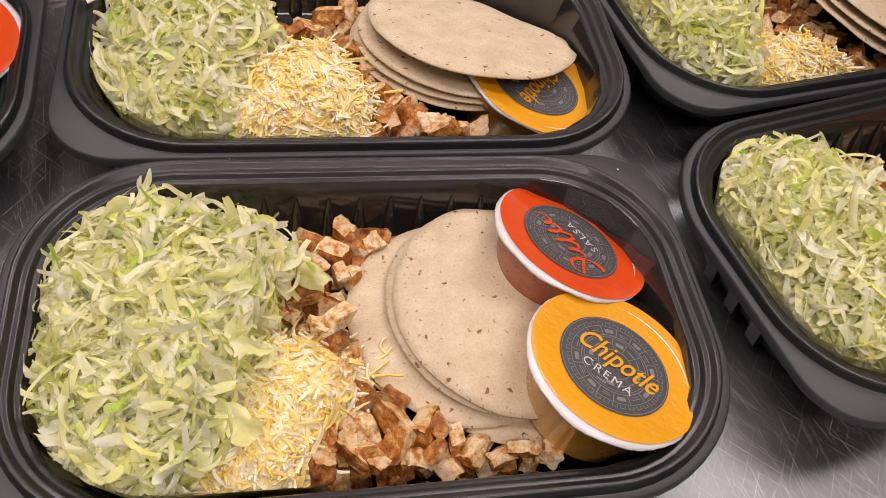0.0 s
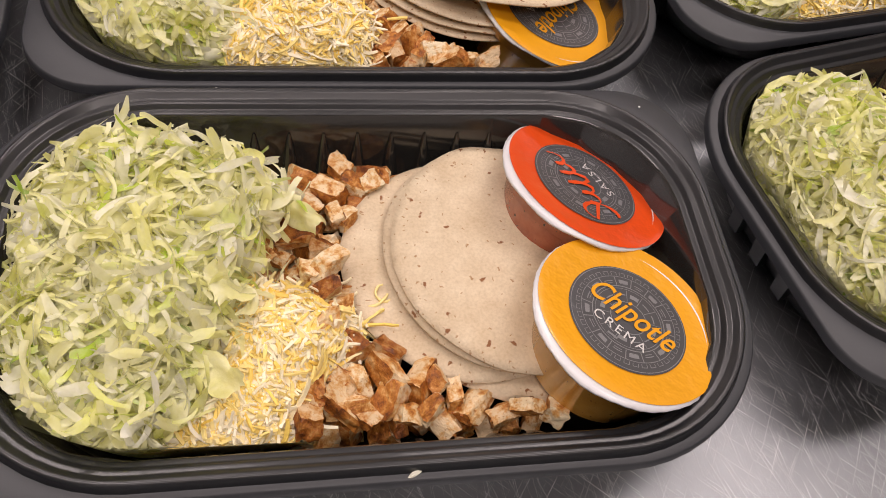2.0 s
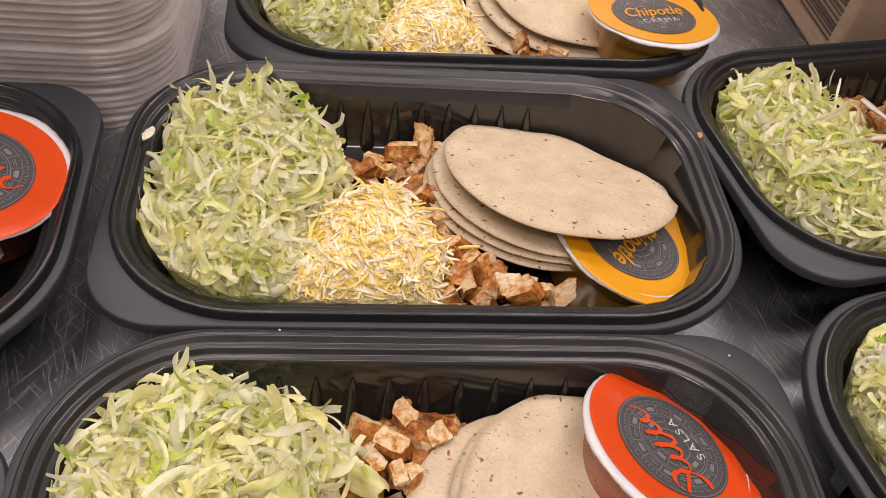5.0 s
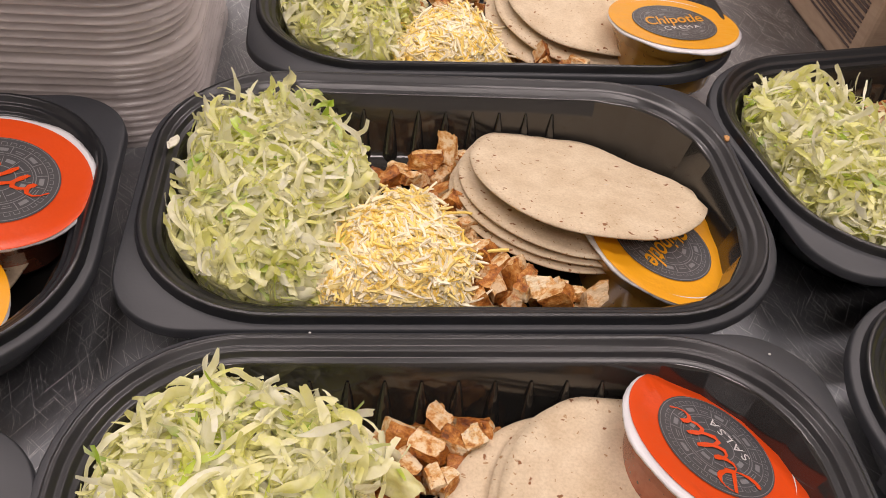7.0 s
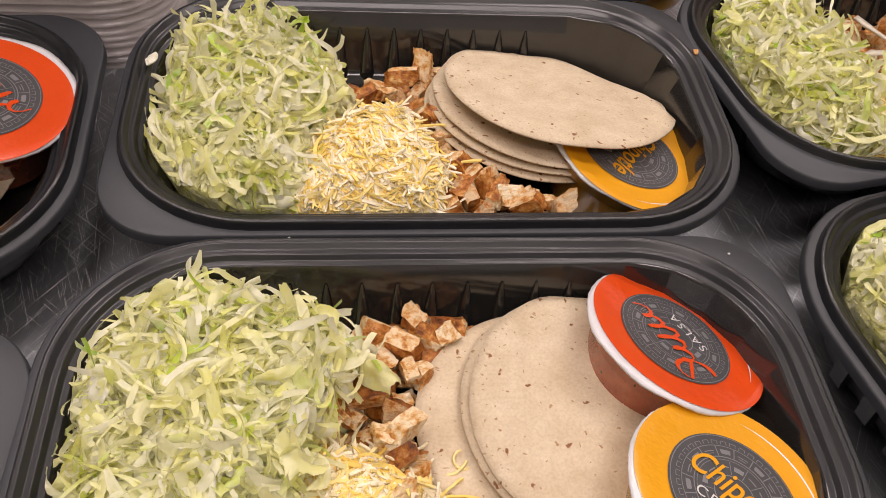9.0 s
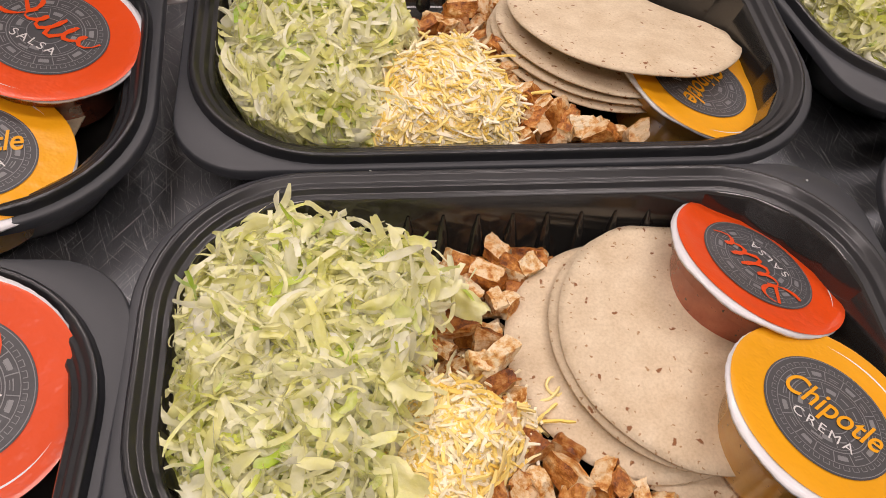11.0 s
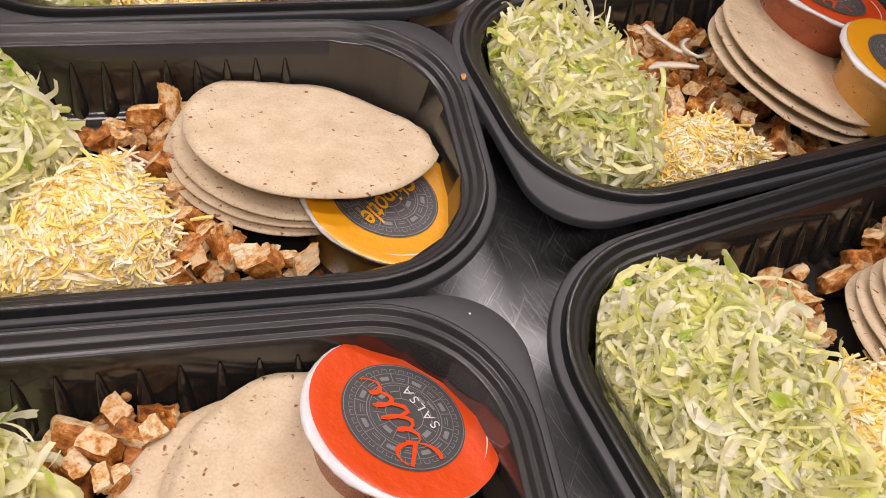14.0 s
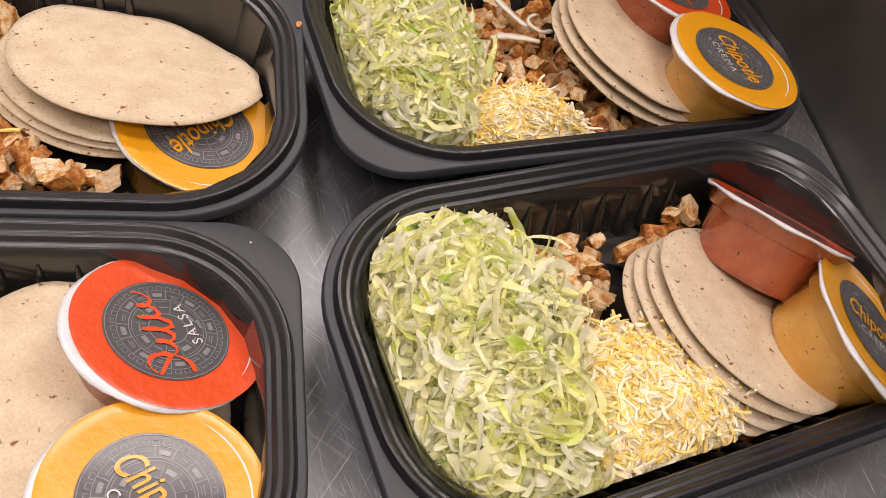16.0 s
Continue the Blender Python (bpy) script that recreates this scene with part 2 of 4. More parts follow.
# the packed inside of the heaps, seen between the shreds
CUT_CHICKEN = make_chicken("cut_chicken", (0.25, 0.33, 0.40, 0.46, 0.55))


def packed(name, c0, c1):
    m, ns, ls, b = material(name, c0, 0.5)
    f = noise_tex(ns, ls, mapped(ns, ls), 260, 5)
    ls.new(ramp(ns, ls, f, [(0.38, c0), (0.62, c1)]), b.inputs["Base Color"])
    bump(ns, ls, b, f, 0.8, 0.002)
    return m


# Saturated colours paint the tinted shade and glow in the gaps between shreds.
GAP_GLOW = {"lettuce": packed("packed_lettuce_gap_glow", (0.88, 0.90, 0.32), (0.97, 0.95, 0.54)), "cheese": packed("packed_cheese_gap_glow", (0.98, 0.78, 0.26), (0.98, 0.88, 0.50))}

# ---- mesh helpers ----


def mesh(name, verts, faces, mat, smooth=True):
    me = bpy.data.meshes.new(name)
    me.from_pydata([tuple(v) for v in verts], [], faces)
    me.materials.append(mat)
    if smooth:
        me.polygons.foreach_set("use_smooth", [True] * len(me.polygons))
    me.update()
    return me


def part(name, me, parent, label="", m=None):
    ob = new(name, me)
    ob.parent = parent
    if m is not None:
        ob.matrix_basis = m
    return tagged(ob, label)


def box_data(x0, x1, y0, y1, z0, z1):
    v = [(x, y, z) for z in (z0, z1) for x, y in ((x0, y0), (x1, y0), (x1, y1), (x0, y1))]
    return v, [(3, 2, 1, 0), (4, 5, 6, 7), (0, 1, 5, 4), (1, 2, 6, 5), (2, 3, 7, 6), (3, 0, 4, 7)]


def bevel_box(name, x0, x1, y0, y1, z0, z1, r, mat):
    bm = bmesh.new()
    vs, fs = box_data(x0, x1, y0, y1, z0, z1)
    bv = [bm.verts.new(v) for v in vs]
    for f in fs:
        bm.faces.new([bv[i] for i in f])
    bmesh.ops.bevel(bm, geom=bm.edges[:], offset=r, segments=2, affect="EDGES", profile=0.5)
    me = bpy.data.meshes.new(name)
    bm.to_mesh(me)
    bm.free()
    me.materials.append(mat)
    return me


def merge(chunks):
    vs, fs = [], []
    for v, f in chunks:
        o = len(vs)
        vs.extend(v)
        fs.extend([tuple(i + o for i in q) for q in f])
    return vs, fs


def ring_loop(a, b, radii, z, n=12, facet=0):
    """Rounded rectangle, corners UR, UL, LL, LR; facet: straight chords per corner."""
    out = []
    for k, (sx, sy) in enumerate(((1, 1), (-1, 1), (-1, -1), (1, -1))):
        r = radii[k]
        cx, cy = sx * (a - r), sy * (b - r)
        for i in range(n + 1):
            t = i / n
            if facet:
                s = t * facet
                j = min(int(s), facet - 1)
                w = s - j
                p = [(math.cos(math.pi / 2 * (k + q / facet)), math.sin(math.pi / 2 * (k + q / facet))) for q in (j, j + 1)]
                c, s_ = p[0][0] * (1 - w) + p[1][0] * w, p[0][1] * (1 - w) + p[1][1] * w
            else:
                c, s_ = math.cos(math.pi / 2 * (k + t)), math.sin(math.pi / 2 * (k + t))
            out.append((cx + r * c, cy + r * s_, z))
    return out


def loft(loops, cap=False):
    n = len(loops[0])
    vs = [p for lp in loops for p in lp]
    fs = []
    for k in range(len(loops) - 1):
        for i in range(n):
            j = (i + 1) % n
            fs.append((k * n + i, k * n + j, (k + 1) * n + j, (k + 1) * n + i))
    if cap:
        fs.append(tuple(range((len(loops) - 1) * n, len(loops) * n)))
    return vs, fs


# ---- trays ----
HL, HW, RR, TOP = 0.135, 0.0780, 0.0574, 0.046


def off(d, z, facet=0):
    return ring_loop(HL + d, HW + d, (RR + d,) * 4, TOP + z, 12, facet)


def make_tray():
    tray = new("food_tray")
    ears = (0.032, 0.0605, 0.032, 0.0605)
    outer = [ring_loop(HL + 0.0054 + d, HW + 0.0046 + d, [r + d for r in ears], TOP - z, 12) for d, z in ((0.0002, 0.0088), (0.0, 0.0052), (-0.0005, 0.0044))]
    inner = ring_loop(HL + 0.0044, HW + 0.0038, [r - 0.0008 for r in ears], TOP - 0.0041, 12)
    part("flange", mesh("flange", *loft(outer + [inner, off(0.0019, -0.0040)]), FLANGE), tray, "flat matt black plastic flange with pull corners")
    prof = [(0.0019, -0.0040), (0.0010, -0.0020), (0.0007, -0.0004), (0.0002, 0.0), (-0.0007, 0.0), (-0.0016, -0.0004), (-0.0028, -0.0026), (-0.0036, -0.0029),
            (-0.0046, -0.0029), (-0.0054, -0.0033), (-0.0062, -0.0052), (-0.0070, -0.0056), (-0.0080, -0.0056), (-0.0086, -0.0060)]
    part("rim", mesh("rim", *loft([off(d, z) for d, z in prof]), RIM), tray, "stepped glossy black plastic rim")
    wall = [off(-0.0086, -0.0060), off(-0.0092, -0.0068, 4), off(-0.0128, -0.022, 4), off(-0.0165, -0.0355, 4), off(-0.0185, -0.0388, 4), off(-0.0225, -0.0408, 4), off(-0.030, -0.0412, 4)]
    ob = part("inner_wall", mesh("inner_wall", *loft(wall, True), WALL), tray, "glossy black plastic inner wall")
    for poly in ob.data.polygons:
        c = poly.center
        if abs(c.x) > HL - RR and abs(c.y) > HW - RR and TOP - 0.036 < c.z < TOP - 0.007:
            poly.use_smooth = False
    shell = [off(0.0030, -0.0058), off(-0.0075, -0.0066), off(-0.0112, -0.022), off(-0.0150, -0.0365), off(-0.0185, -0.0425), off(-0.024, -0.0456)]
    part("outer_shell", mesh("outer_shell", *loft(shell, True), RIM), tray)
    rows = []
    for u in (0, 0.25, 0.5, 0.75, 0.9, 1.0):
        z = TOP - 0.014 - 0.0268 * u
        y = HW - 0.0112 - 0.0068 * u
        r = 0.0005 + 0.0038 * u ** 0.7 if u < 0.95 else 0.003
        rows.append([(r * math.sin(q), y - 1.05 * r * math.cos(q), z) for q in [math.pi * (i / 8 - 0.5) for i in range(9)]])
    me = mesh("flute", [p for r in rows for p in r], [(a * 9 + i, a * 9 + i + 1, a * 9 + i + 10, a * 9 + i + 9) for a in range(5) for i in range(8)], WALL)
    for turn in (0, 180):
        for k in range(9):
            part("flute", me, tray, "", pose(0, 0, 0, 0, 0, turn) @ pose(-0.056 + 0.014 * k, 0, 0))
    v, f = box_data(-0.0045, 0.0045, -0.002, 0.002, 0, 1)
    me = mesh("stiffener", [(x * (0.75 + 0.25 * z), y - 0.0066 - 0.0072 * (1 - z), TOP - 0.040 + 0.0335 * z) for x, y, z in v], f, RIM, False)
    for turn in (0, 180):
        for k in range(9):
            part("stiffener", me, tray, "", pose(0, 0, 0, 0, 0, turn) @ pose(-0.072 + 0.018 * k, HW, 0))
        for k in range(3):
            part("stiffener", me, tray, "", pose(0, 0, 0, 0, 0, turn + 90) @ pose(-0.018 + 0.018 * k, HL, 0))
    return tagged(tray, "black plastic meal tray with rounded corners, uncovered and filled", "food tray", "meal trays on the table")


def cavity(x, y, z, gap=0.0015):
    """Keeps a point inside the tray's cavity."""
    u = min(max((TOP - z) / 0.041, 0), 1)
    if z > TOP + 0.010:
        return x, y
    d = -0.0095 - 0.0105 * u - gap
    a, b, r = HL + d, HW + d, RR + d
    qx, qy = abs(x) - (a - r), abs(y) - (b - r)
    if qx > 0 and qy > 0:
        m = math.hypot(qx, qy)
        if m > r:
            qx, qy = qx * r / m, qy * r / m
        return math.copysign(a - r + qx, x), math.copysign(b - r + qy, y)
    return max(-a, min(a, x)), max(-b, min(b, y))


def inside(p, poly):
    x, y = p
    c = False
    for (x1, y1), (x2, y2) in zip(poly, poly[1:] + poly[:1]):
        if (y1 > y) != (y2 > y) and x < (x2 - x1) * (y - y1) / (y2 - y1) + x1:
            c = not c
    return c


def edge_dist(p, poly):
    best = 9
    for (x1, y1), (x2, y2) in zip(poly, poly[1:] + poly[:1]):
        dx, dy = x2 - x1, y2 - y1
        t = max(0, min(1, ((p[0] - x1) * dx + (p[1] - y1) * dy) / (dx * dx + dy * dy)))
        best = min(best, math.hypot(p[0] - x1 - t * dx, p[1] - y1 - t * dy))
    return best


def pick(rng, poly):
    xs, ys = [q[0] for q in poly], [q[1] for q in poly]
    while True:
        p = rng.uniform(min(xs), max(xs)), rng.uniform(min(ys), max(ys))
        if inside(p, poly):
            return p


def heap_height(p, poly, top, slope):
    d = edge_dist(p, poly) if inside(p, poly) else 0
    u = min(d / slope, 1)
    return 0.006 + (top - 0.006) * (0.47 + 0.53 * math.sqrt(u * (2 - u))) + 0.0045 * noise.noise((p[0] * 55, p[1] * 55, top * 100))


def strand(rng, p, width, thick, length, segs, curl, lift, flat, rough=0.1, fall=(0, 0)):
    """A curved strip of cut food: square or flat section, bent along its length."""
    th, pitch, roll = rng.uniform(0, 2 * math.pi), rng.gauss(0, lift), rng.gauss(0, flat)
    dth, dp, dr = rng.gauss(0, curl), rng.gauss(0, curl * 0.15), rng.gauss(0, curl * 0.6)
    rest = math.atan(fall[0] * math.cos(th) + fall[1] * math.sin(th))
    pitch += rest
    step = length / segs
    pts, x, y, z = [], *p
    w0 = rng.uniform(0.35, 0.9)
    w1 = rng.uniform(0.35, 0.9)
    for i in range(segs + 1):
        t = Vector((math.cos(th) * math.cos(pitch), math.sin(th) * math.cos(pitch), math.sin(pitch)))
        s = Vector((-math.sin(th), math.cos(th), 0))
        u = t.cross(s)
        a, b = s * math.cos(roll) + u * math.sin(roll), u * math.cos(roll) - s * math.sin(roll)
        q = i / segs
        w = width * min(1.0, w0 + 3 * q, w1 + 3 * (1 - q)) * rng.uniform(1 - rough * 1.4, 1 + rough)
        c = Vector((x, y, z))
        pts.append([c + a * (sx * w / 2) + b * (sz * thick / 2) for sx, sz in ((-1, -1), (1, -1), (1, 1), (-1, 1))])
        x, y, z = x + t.x * step, y + t.y * step, z + t.z * step
        th, pitch, roll = th + dth + rng.gauss(0, rough), pitch + dp - (pitch - rest) * 0.25 + rng.gauss(0, rough * 0.3), roll + dr + rng.gauss(0, rough * 1.3)
    mid = sum((q[0] + q[2] for q in pts), Vector()) / (2 * len(pts))
    shift = Vector(p) - mid
    vs = [tuple(v + shift) for q in pts for v in q]
    fs = [(k * 4 + i, k * 4 + (i + 1) % 4, k * 4 + 4 + (i + 1) % 4, k * 4 + 4 + i) for k in range(segs) for i in range(4)]
    fs += [(3, 2, 1, 0), (segs * 4, segs * 4 + 1, segs * 4 + 2, segs * 4 + 3)]
    return vs, fs


def shred(rng, p, width, length, segs, cols, curl, lift, flat, ruffle, turn=None, fall=(0, 0)):
    """A torn, ruffled piece of leaf: a sheet bent along its length with uneven edges."""
    th, pitch, roll = rng.uniform(0, 2 * math.pi) if turn is None else turn, rng.gauss(0, lift), rng.gauss(0, flat)
    dth, dp, dr = rng.gauss(0, curl), rng.gauss(0, curl * 0.5), rng.gauss(0, curl * 0.9)
    rest = math.atan(fall[0] * math.cos(th) + fall[1] * math.sin(th))
    pitch += rest
    step, cup = length / segs, rng.gauss(0, 0.25)
    ends = rng.uniform(0.35, 1.0), rng.uniform(0.35, 1.0)
    o, c, rows = rng.uniform(0, 99), Vector((0, 0, 0)), []
    for i in range(segs + 1):
        t = Vector((math.cos(th) * math.cos(pitch), math.sin(th) * math.cos(pitch), math.sin(pitch)))
        s = Vector((-math.sin(th), math.cos(th), 0))
        u = t.cross(s)
        a, b = s * math.cos(roll) + u * math.sin(roll), u * math.cos(roll) - s * math.sin(roll)
        q = i / segs
        body = min(1.0, ends[0] + 2.6 * q, ends[1] + 2.6 * (1 - q))
        sides = [width / 2 * body * (1 + 0.55 * noise.noise((q * length * 160, o + k * 7, 0))) for k in (0, 1)]
        row = []
        for k in range(cols):
            e = -1 + 2 * k / (cols - 1)
            w = sides[0] if e < 0 else sides[1]
            wave = ruffle * width * noise.noise((q * length * 140 + o, e * 1.4, o)) * (0.4 + abs(e))
            row.append(c + a * (e * w) + b * (e * e * w * cup + wave) + t * (0.35 * width * noise.noise((o, e * 2.1, 5)) * (i in (0, segs))))
        rows.append(row)
        c = c + t * step
        th, pitch, roll = th + dth + rng.gauss(0, 0.10), pitch + dp - (pitch - rest) * 0.2 + rng.gauss(0, 0.08), roll + dr + rng.gauss(0, 0.12)
    shift = Vector(p) - c / 2
    vs = [tuple(v + shift) for r in rows for v in r]
    fs = [(k * cols + i, k * cols + i + 1, k * cols + cols + i + 1, k * cols + cols + i) for k in range(segs) for i in range(cols - 1)]
    return vs, fs


def lettuce_shred(rng, p, lift, fall):
    kind = rng.random()
    if kind < 0.32:
        return shred(rng, p, rng.uniform(0.0012, 0.0021), rng.uniform(0.014, 0.036), 12, 2, 0.13, lift, 0.8, 0.25, None, fall)
    if kind < 0.94:
        return shred(rng, p, rng.uniform(0.0020, 0.0040), rng.uniform(0.012, 0.034), 13, 4, 0.11, lift, 0.75, 0.46, None, fall)
    return shred(rng, p, rng.uniform(0.0050, 0.0090), rng.uniform(0.010, 0.020), 11, 7, 0.10, lift * 0.8, 0.45, 0.42, None, fall)


def mound(poly, top, slope, step=0.004):
    xs, ys = [q[0] for q in poly], [q[1] for q in poly]
    nx, ny = int((max(xs) - min(xs)) / step) + 3, int((max(ys) - min(ys)) / step) + 3
    vs, fs = [], []
    for j in range(ny):
        for i in range(nx):
            x, y = min(xs) + (i - 1) * step, min(ys) + (j - 1) * step
            h = heap_height((x, y), poly, top, slope) - 0.0016 if inside((x, y), poly) else 0.0055
            x, y = cavity(x, y, h)
            vs.append((x, y, h))
    for j in range(ny - 1):
        for i in range(nx - 1):
            k = j * nx + i
            fs.append((k, k + 1, k + nx + 1, k + nx))
    return vs, fs


def heap(name, seed, poly, top, slope, count, mat, m, label, category, maker, lift, wild, stray, deep):
    rng = random.Random(seed)
    chunks = [mound(poly, top, slope)]
    ground = {}
    for x, y, h in chunks[0][0]:
        cell = (round(x / 0.004), round(y / 0.004))
        ground[cell] = max(h, ground.get(cell, 0.0))
    under = len(chunks[0][1])
    cx, cy = sum(q[0] for q in poly) / len(poly), sum(q[1] for q in poly) / len(poly)
    for _ in range(count):
        p = pick(rng, poly)
        h = heap_height(p, poly, top, slope)
        z = max(0.006, h + deep[0] + (deep[1] - deep[0]) * rng.random())
        if rng.random() < stray:
            p = (cx + (p[0] - cx) * 1.25, cy + (p[1] - cy) * 1.25)
            z = max(heap_height(p, poly, top, slope), 0.026)
        e = 0.004
        fall = ((heap_height((p[0] + e, p[1]), poly, top, slope) - heap_height((p[0] - e, p[1]), poly, top, slope)) / (2 * e),
                (heap_height((p[0], p[1] + e), poly, top, slope) - heap_height((p[0], p[1] - e), poly, top, slope)) / (2 * e))
        fall = [max(-1.0, min(1.0, g)) for g in fall]
        v, f = maker(rng, (p[0], p[1], z), lift * (3.0 if rng.random() < wild else 1), fall)
        sunk = max([ground.get((round(a / 0.004), round(b / 0.004)), 0.0056) - c for a, b, c in v])
        rise = 0.75 * max(0.0, sunk - 0.0004)
        v = [(a, b, max(c + rise, ground.get((round(a / 0.004), round(b / 0.004)), 0.0056) - 0.0008, 0.0056)) for a, b, c in v]
        v = [(*cavity(a, b, c), c) for a, b, c in v]
        chunks.append((v, f))
    ob = new(name, mesh(name, *merge(chunks), mat, mat is LETTUCE))
    ob.data.materials.append(GAP_GLOW[mat.name])
    ob.data.polygons.foreach_set("material_index", [1] * under + [0] * (len(ob.data.polygons) - under))
    ob.matrix_basis = m
    return tagged(ob, label, category, kind="stuff")


def lettuce(seed, poly, m, top=0.05, count=1100):
    return heap("shredded_lettuce", seed, poly, top, 0.030, count, LETTUCE, m, "pale green shredded iceberg lettuce heaped in the tray", "lettuce", lettuce_shred, 0.30, 0.20, 0.03, (-0.0005, 0.0035))


def cheese_shred(rng, p, lift, fall):
    return strand(rng, p, rng.uniform(0.0009, 0.0016), rng.uniform(0.0006, 0.0009), rng.uniform(0.008, 0.026), 8, 0.10, lift, 0.6, 0.13, fall)


def cheese(seed, poly, m, top=0.036, count=1700):
    return heap("shredded_cheese", seed, poly, top, 0.026, count, CHEESE, m, "shredded white and yellow cheese piled beside the lettuce", "cheese", cheese_shred, 0.08, 0.08, 0.05, (0.0, 0.0030))


def chunk_mesh(seed):
    rng = random.Random(seed)
    bm = bmesh.new()
    bmesh.ops.create_cube(bm, size=1)
    bmesh.ops.subdivide_edges(bm, edges=bm.edges[:], cuts=6, use_grid_fill=True)
    o = Vector((seed * 3.7, seed * 1.3, 0))
    sx, sy, sz = rng.uniform(0.012, 0.023), rng.uniform(0.0085, 0.0135), rng.uniform(0.008, 0.012)
    kx, ky = rng.uniform(-0.35, 0.35), rng.uniform(-0.35, 0.35)
    cut = [Vector(d) for d in rng.sample(((1, 0, 0), (-1, 0, 0), (0, 1, 0), (0, -1, 0), (0, 0, 1), (0, 0, -1)), 3)]
    for f in bm.faces:
        f.normal_update()
        f.material_index = 1 if any(f.normal.dot(d) > 0.9 for d in cut) else 0
    for v in bm.verts:
        c = v.co.copy()
        c = c.lerp(c.normalized() * 0.6, 0.16)
        c.x += kx * c.z
        c.y += ky * c.x
        tear = max(0, noise.noise(c * 3 + o)) ** 2
        c *= 1 - 0.25 * tear
        c += noise.noise_vector(c * 1.6 + o) * 0.13 + noise.noise_vector(c * 4.5 + o) * 0.075 + noise.noise_vector(c * 13 + o) * 0.03
        v.co = Vector((c.x * sx, c.y * sy, c.z * sz))
    me = bpy.data.meshes.new("chicken_piece")
    bm.to_mesh(me)
    bm.free()
    me.materials.append(CHICKEN)
    me.materials.append(CUT_CHICKEN)
    me.polygons.foreach_set("use_smooth", [True] * len(me.polygons))
    me.set_sharp_from_angle(angle=radians(48))
    return me


CHUNKS = [chunk_mesh(k) for k in range(14)]


def chicken(seed, zones, m, least=0.52, most=0.84):
    """zones: outline of a patch, height of its lowest layer and the number of pieces in it."""
    rng = random.Random(seed)
    placed = []
    for poly, z, n in zones:
        for _ in range(n):
            best = None
            for _ in range(14):
                p = cavity(*pick(rng, poly), z, 0.0065)
                d = min([math.hypot(p[0] - q[0], p[1] - q[1]) for q in placed] or [1])
                if best is None or d > best[0]:
                    best = (d, p)
            p = best[1]
            near = [q[2] for q in placed if math.hypot(p[0] - q[0], p[1] - q[1]) < 0.0082]
            zz = (max(near) + 0.0058) if near else z
            placed.append((*p, min(zz, z + 0.014)))
            ob = new("chicken_piece", CHUNKS[rng.randrange(len(CHUNKS))])
            ob.matrix_basis = m @ pose(*p, placed[-1][2], rng.gauss(0, 30), rng.gauss(0, 28), rng.uniform(0, 360)) @ Matrix.Scale(rng.uniform(least, most), 4)
            tagged(ob, "diced grilled chicken piece with orange seasoning", "chicken", "diced chicken in the trays")


def tortilla(seed, m, x, y, z, r=0.053, tilt=(0, 0), droop=0.0, axis=0.0, start=0.0, warp=0.0012, fold=0.0):
    """A thin round flatbread; droop bends it down beyond a line across it."""
    rng = random.Random(seed)
    ox = rng.uniform(0, 50)
    rings, seg = 12, 64
    top, bot = [], []
    for i in range(rings + 1):
        for k in range(seg):
            a = 2 * math.pi * k / seg
            rr = r * i / rings * (1 + 0.012 * noise.noise((math.cos(a) * 2 + ox, math.sin(a) * 2, 0)) + 0.004 * noise.noise((math.cos(a) * 9 + ox, math.sin(a) * 9, 3)))
            px, py = rr * math.cos(a), rr * math.sin(a)
            q = px * math.cos(axis) + py * math.sin(axis) - start
            h = tilt[0] * px + tilt[1] * py + warp * noise.noise((px * 35 + ox, py * 35, 1))
            if q > 0 and fold:
                ang = min(q / fold, 1.45)
                rest = q - ang * fold
                along = fold * math.sin(ang) + rest * math.cos(ang) - q
                h -= fold * (1 - math.cos(ang)) + rest * math.sin(ang)
                px, py = px + math.cos(axis) * along, py + math.sin(axis) * along
                h = max(h, 0.007 - z)
            elif q > 0:
                bend = droop * q * q
                h -= bend
                px, py = px - math.cos(axis) * bend * 0.3, py - math.sin(axis) * bend * 0.3
            t = 0.0009 * (1 if i < rings else 0.45)
            wx, wy = cavity(x + px, y + py, z + h, 0.0008)
            top.append((wx, wy, z + h + t))
            bot.append((wx, wy, z + h - t))
    fs = []
    n = len(top)
    for i in range(rings):
        for k in range(seg):
            j = (k + 1) % seg
            a, b, c, d = i * seg + k, i * seg + j, (i + 1) * seg + j, (i + 1) * seg + k
            if i == 0:
                fs += [(a, d, c)]
                fs += [(n + a, n + c, n + d)]
            else:
                fs += [(a, d, c, b), (n + a, n + b, n + c, n + d)]
    e = rings * seg
    fs += [(e + k, n + e + k, n + e + (k + 1) % seg, e + (k + 1) % seg) for k in range(seg)]
    ob = new("tortilla", mesh("tortilla", top + bot, fs, TORTILLA))
    at = ob.data.attributes.new("rim", "FLOAT", "POINT")
    at.data.foreach_set("value", [(k // seg) / rings for k in range(len(top))] * 2)
    ob.matrix_basis = m
    return tagged(ob, "small round flour tortilla with toasted brown specks", "tortilla", "tortillas in the trays")


# ---- sealed sauce cups ----
LID_R, CUP_SIZE = 0.035, 1.043


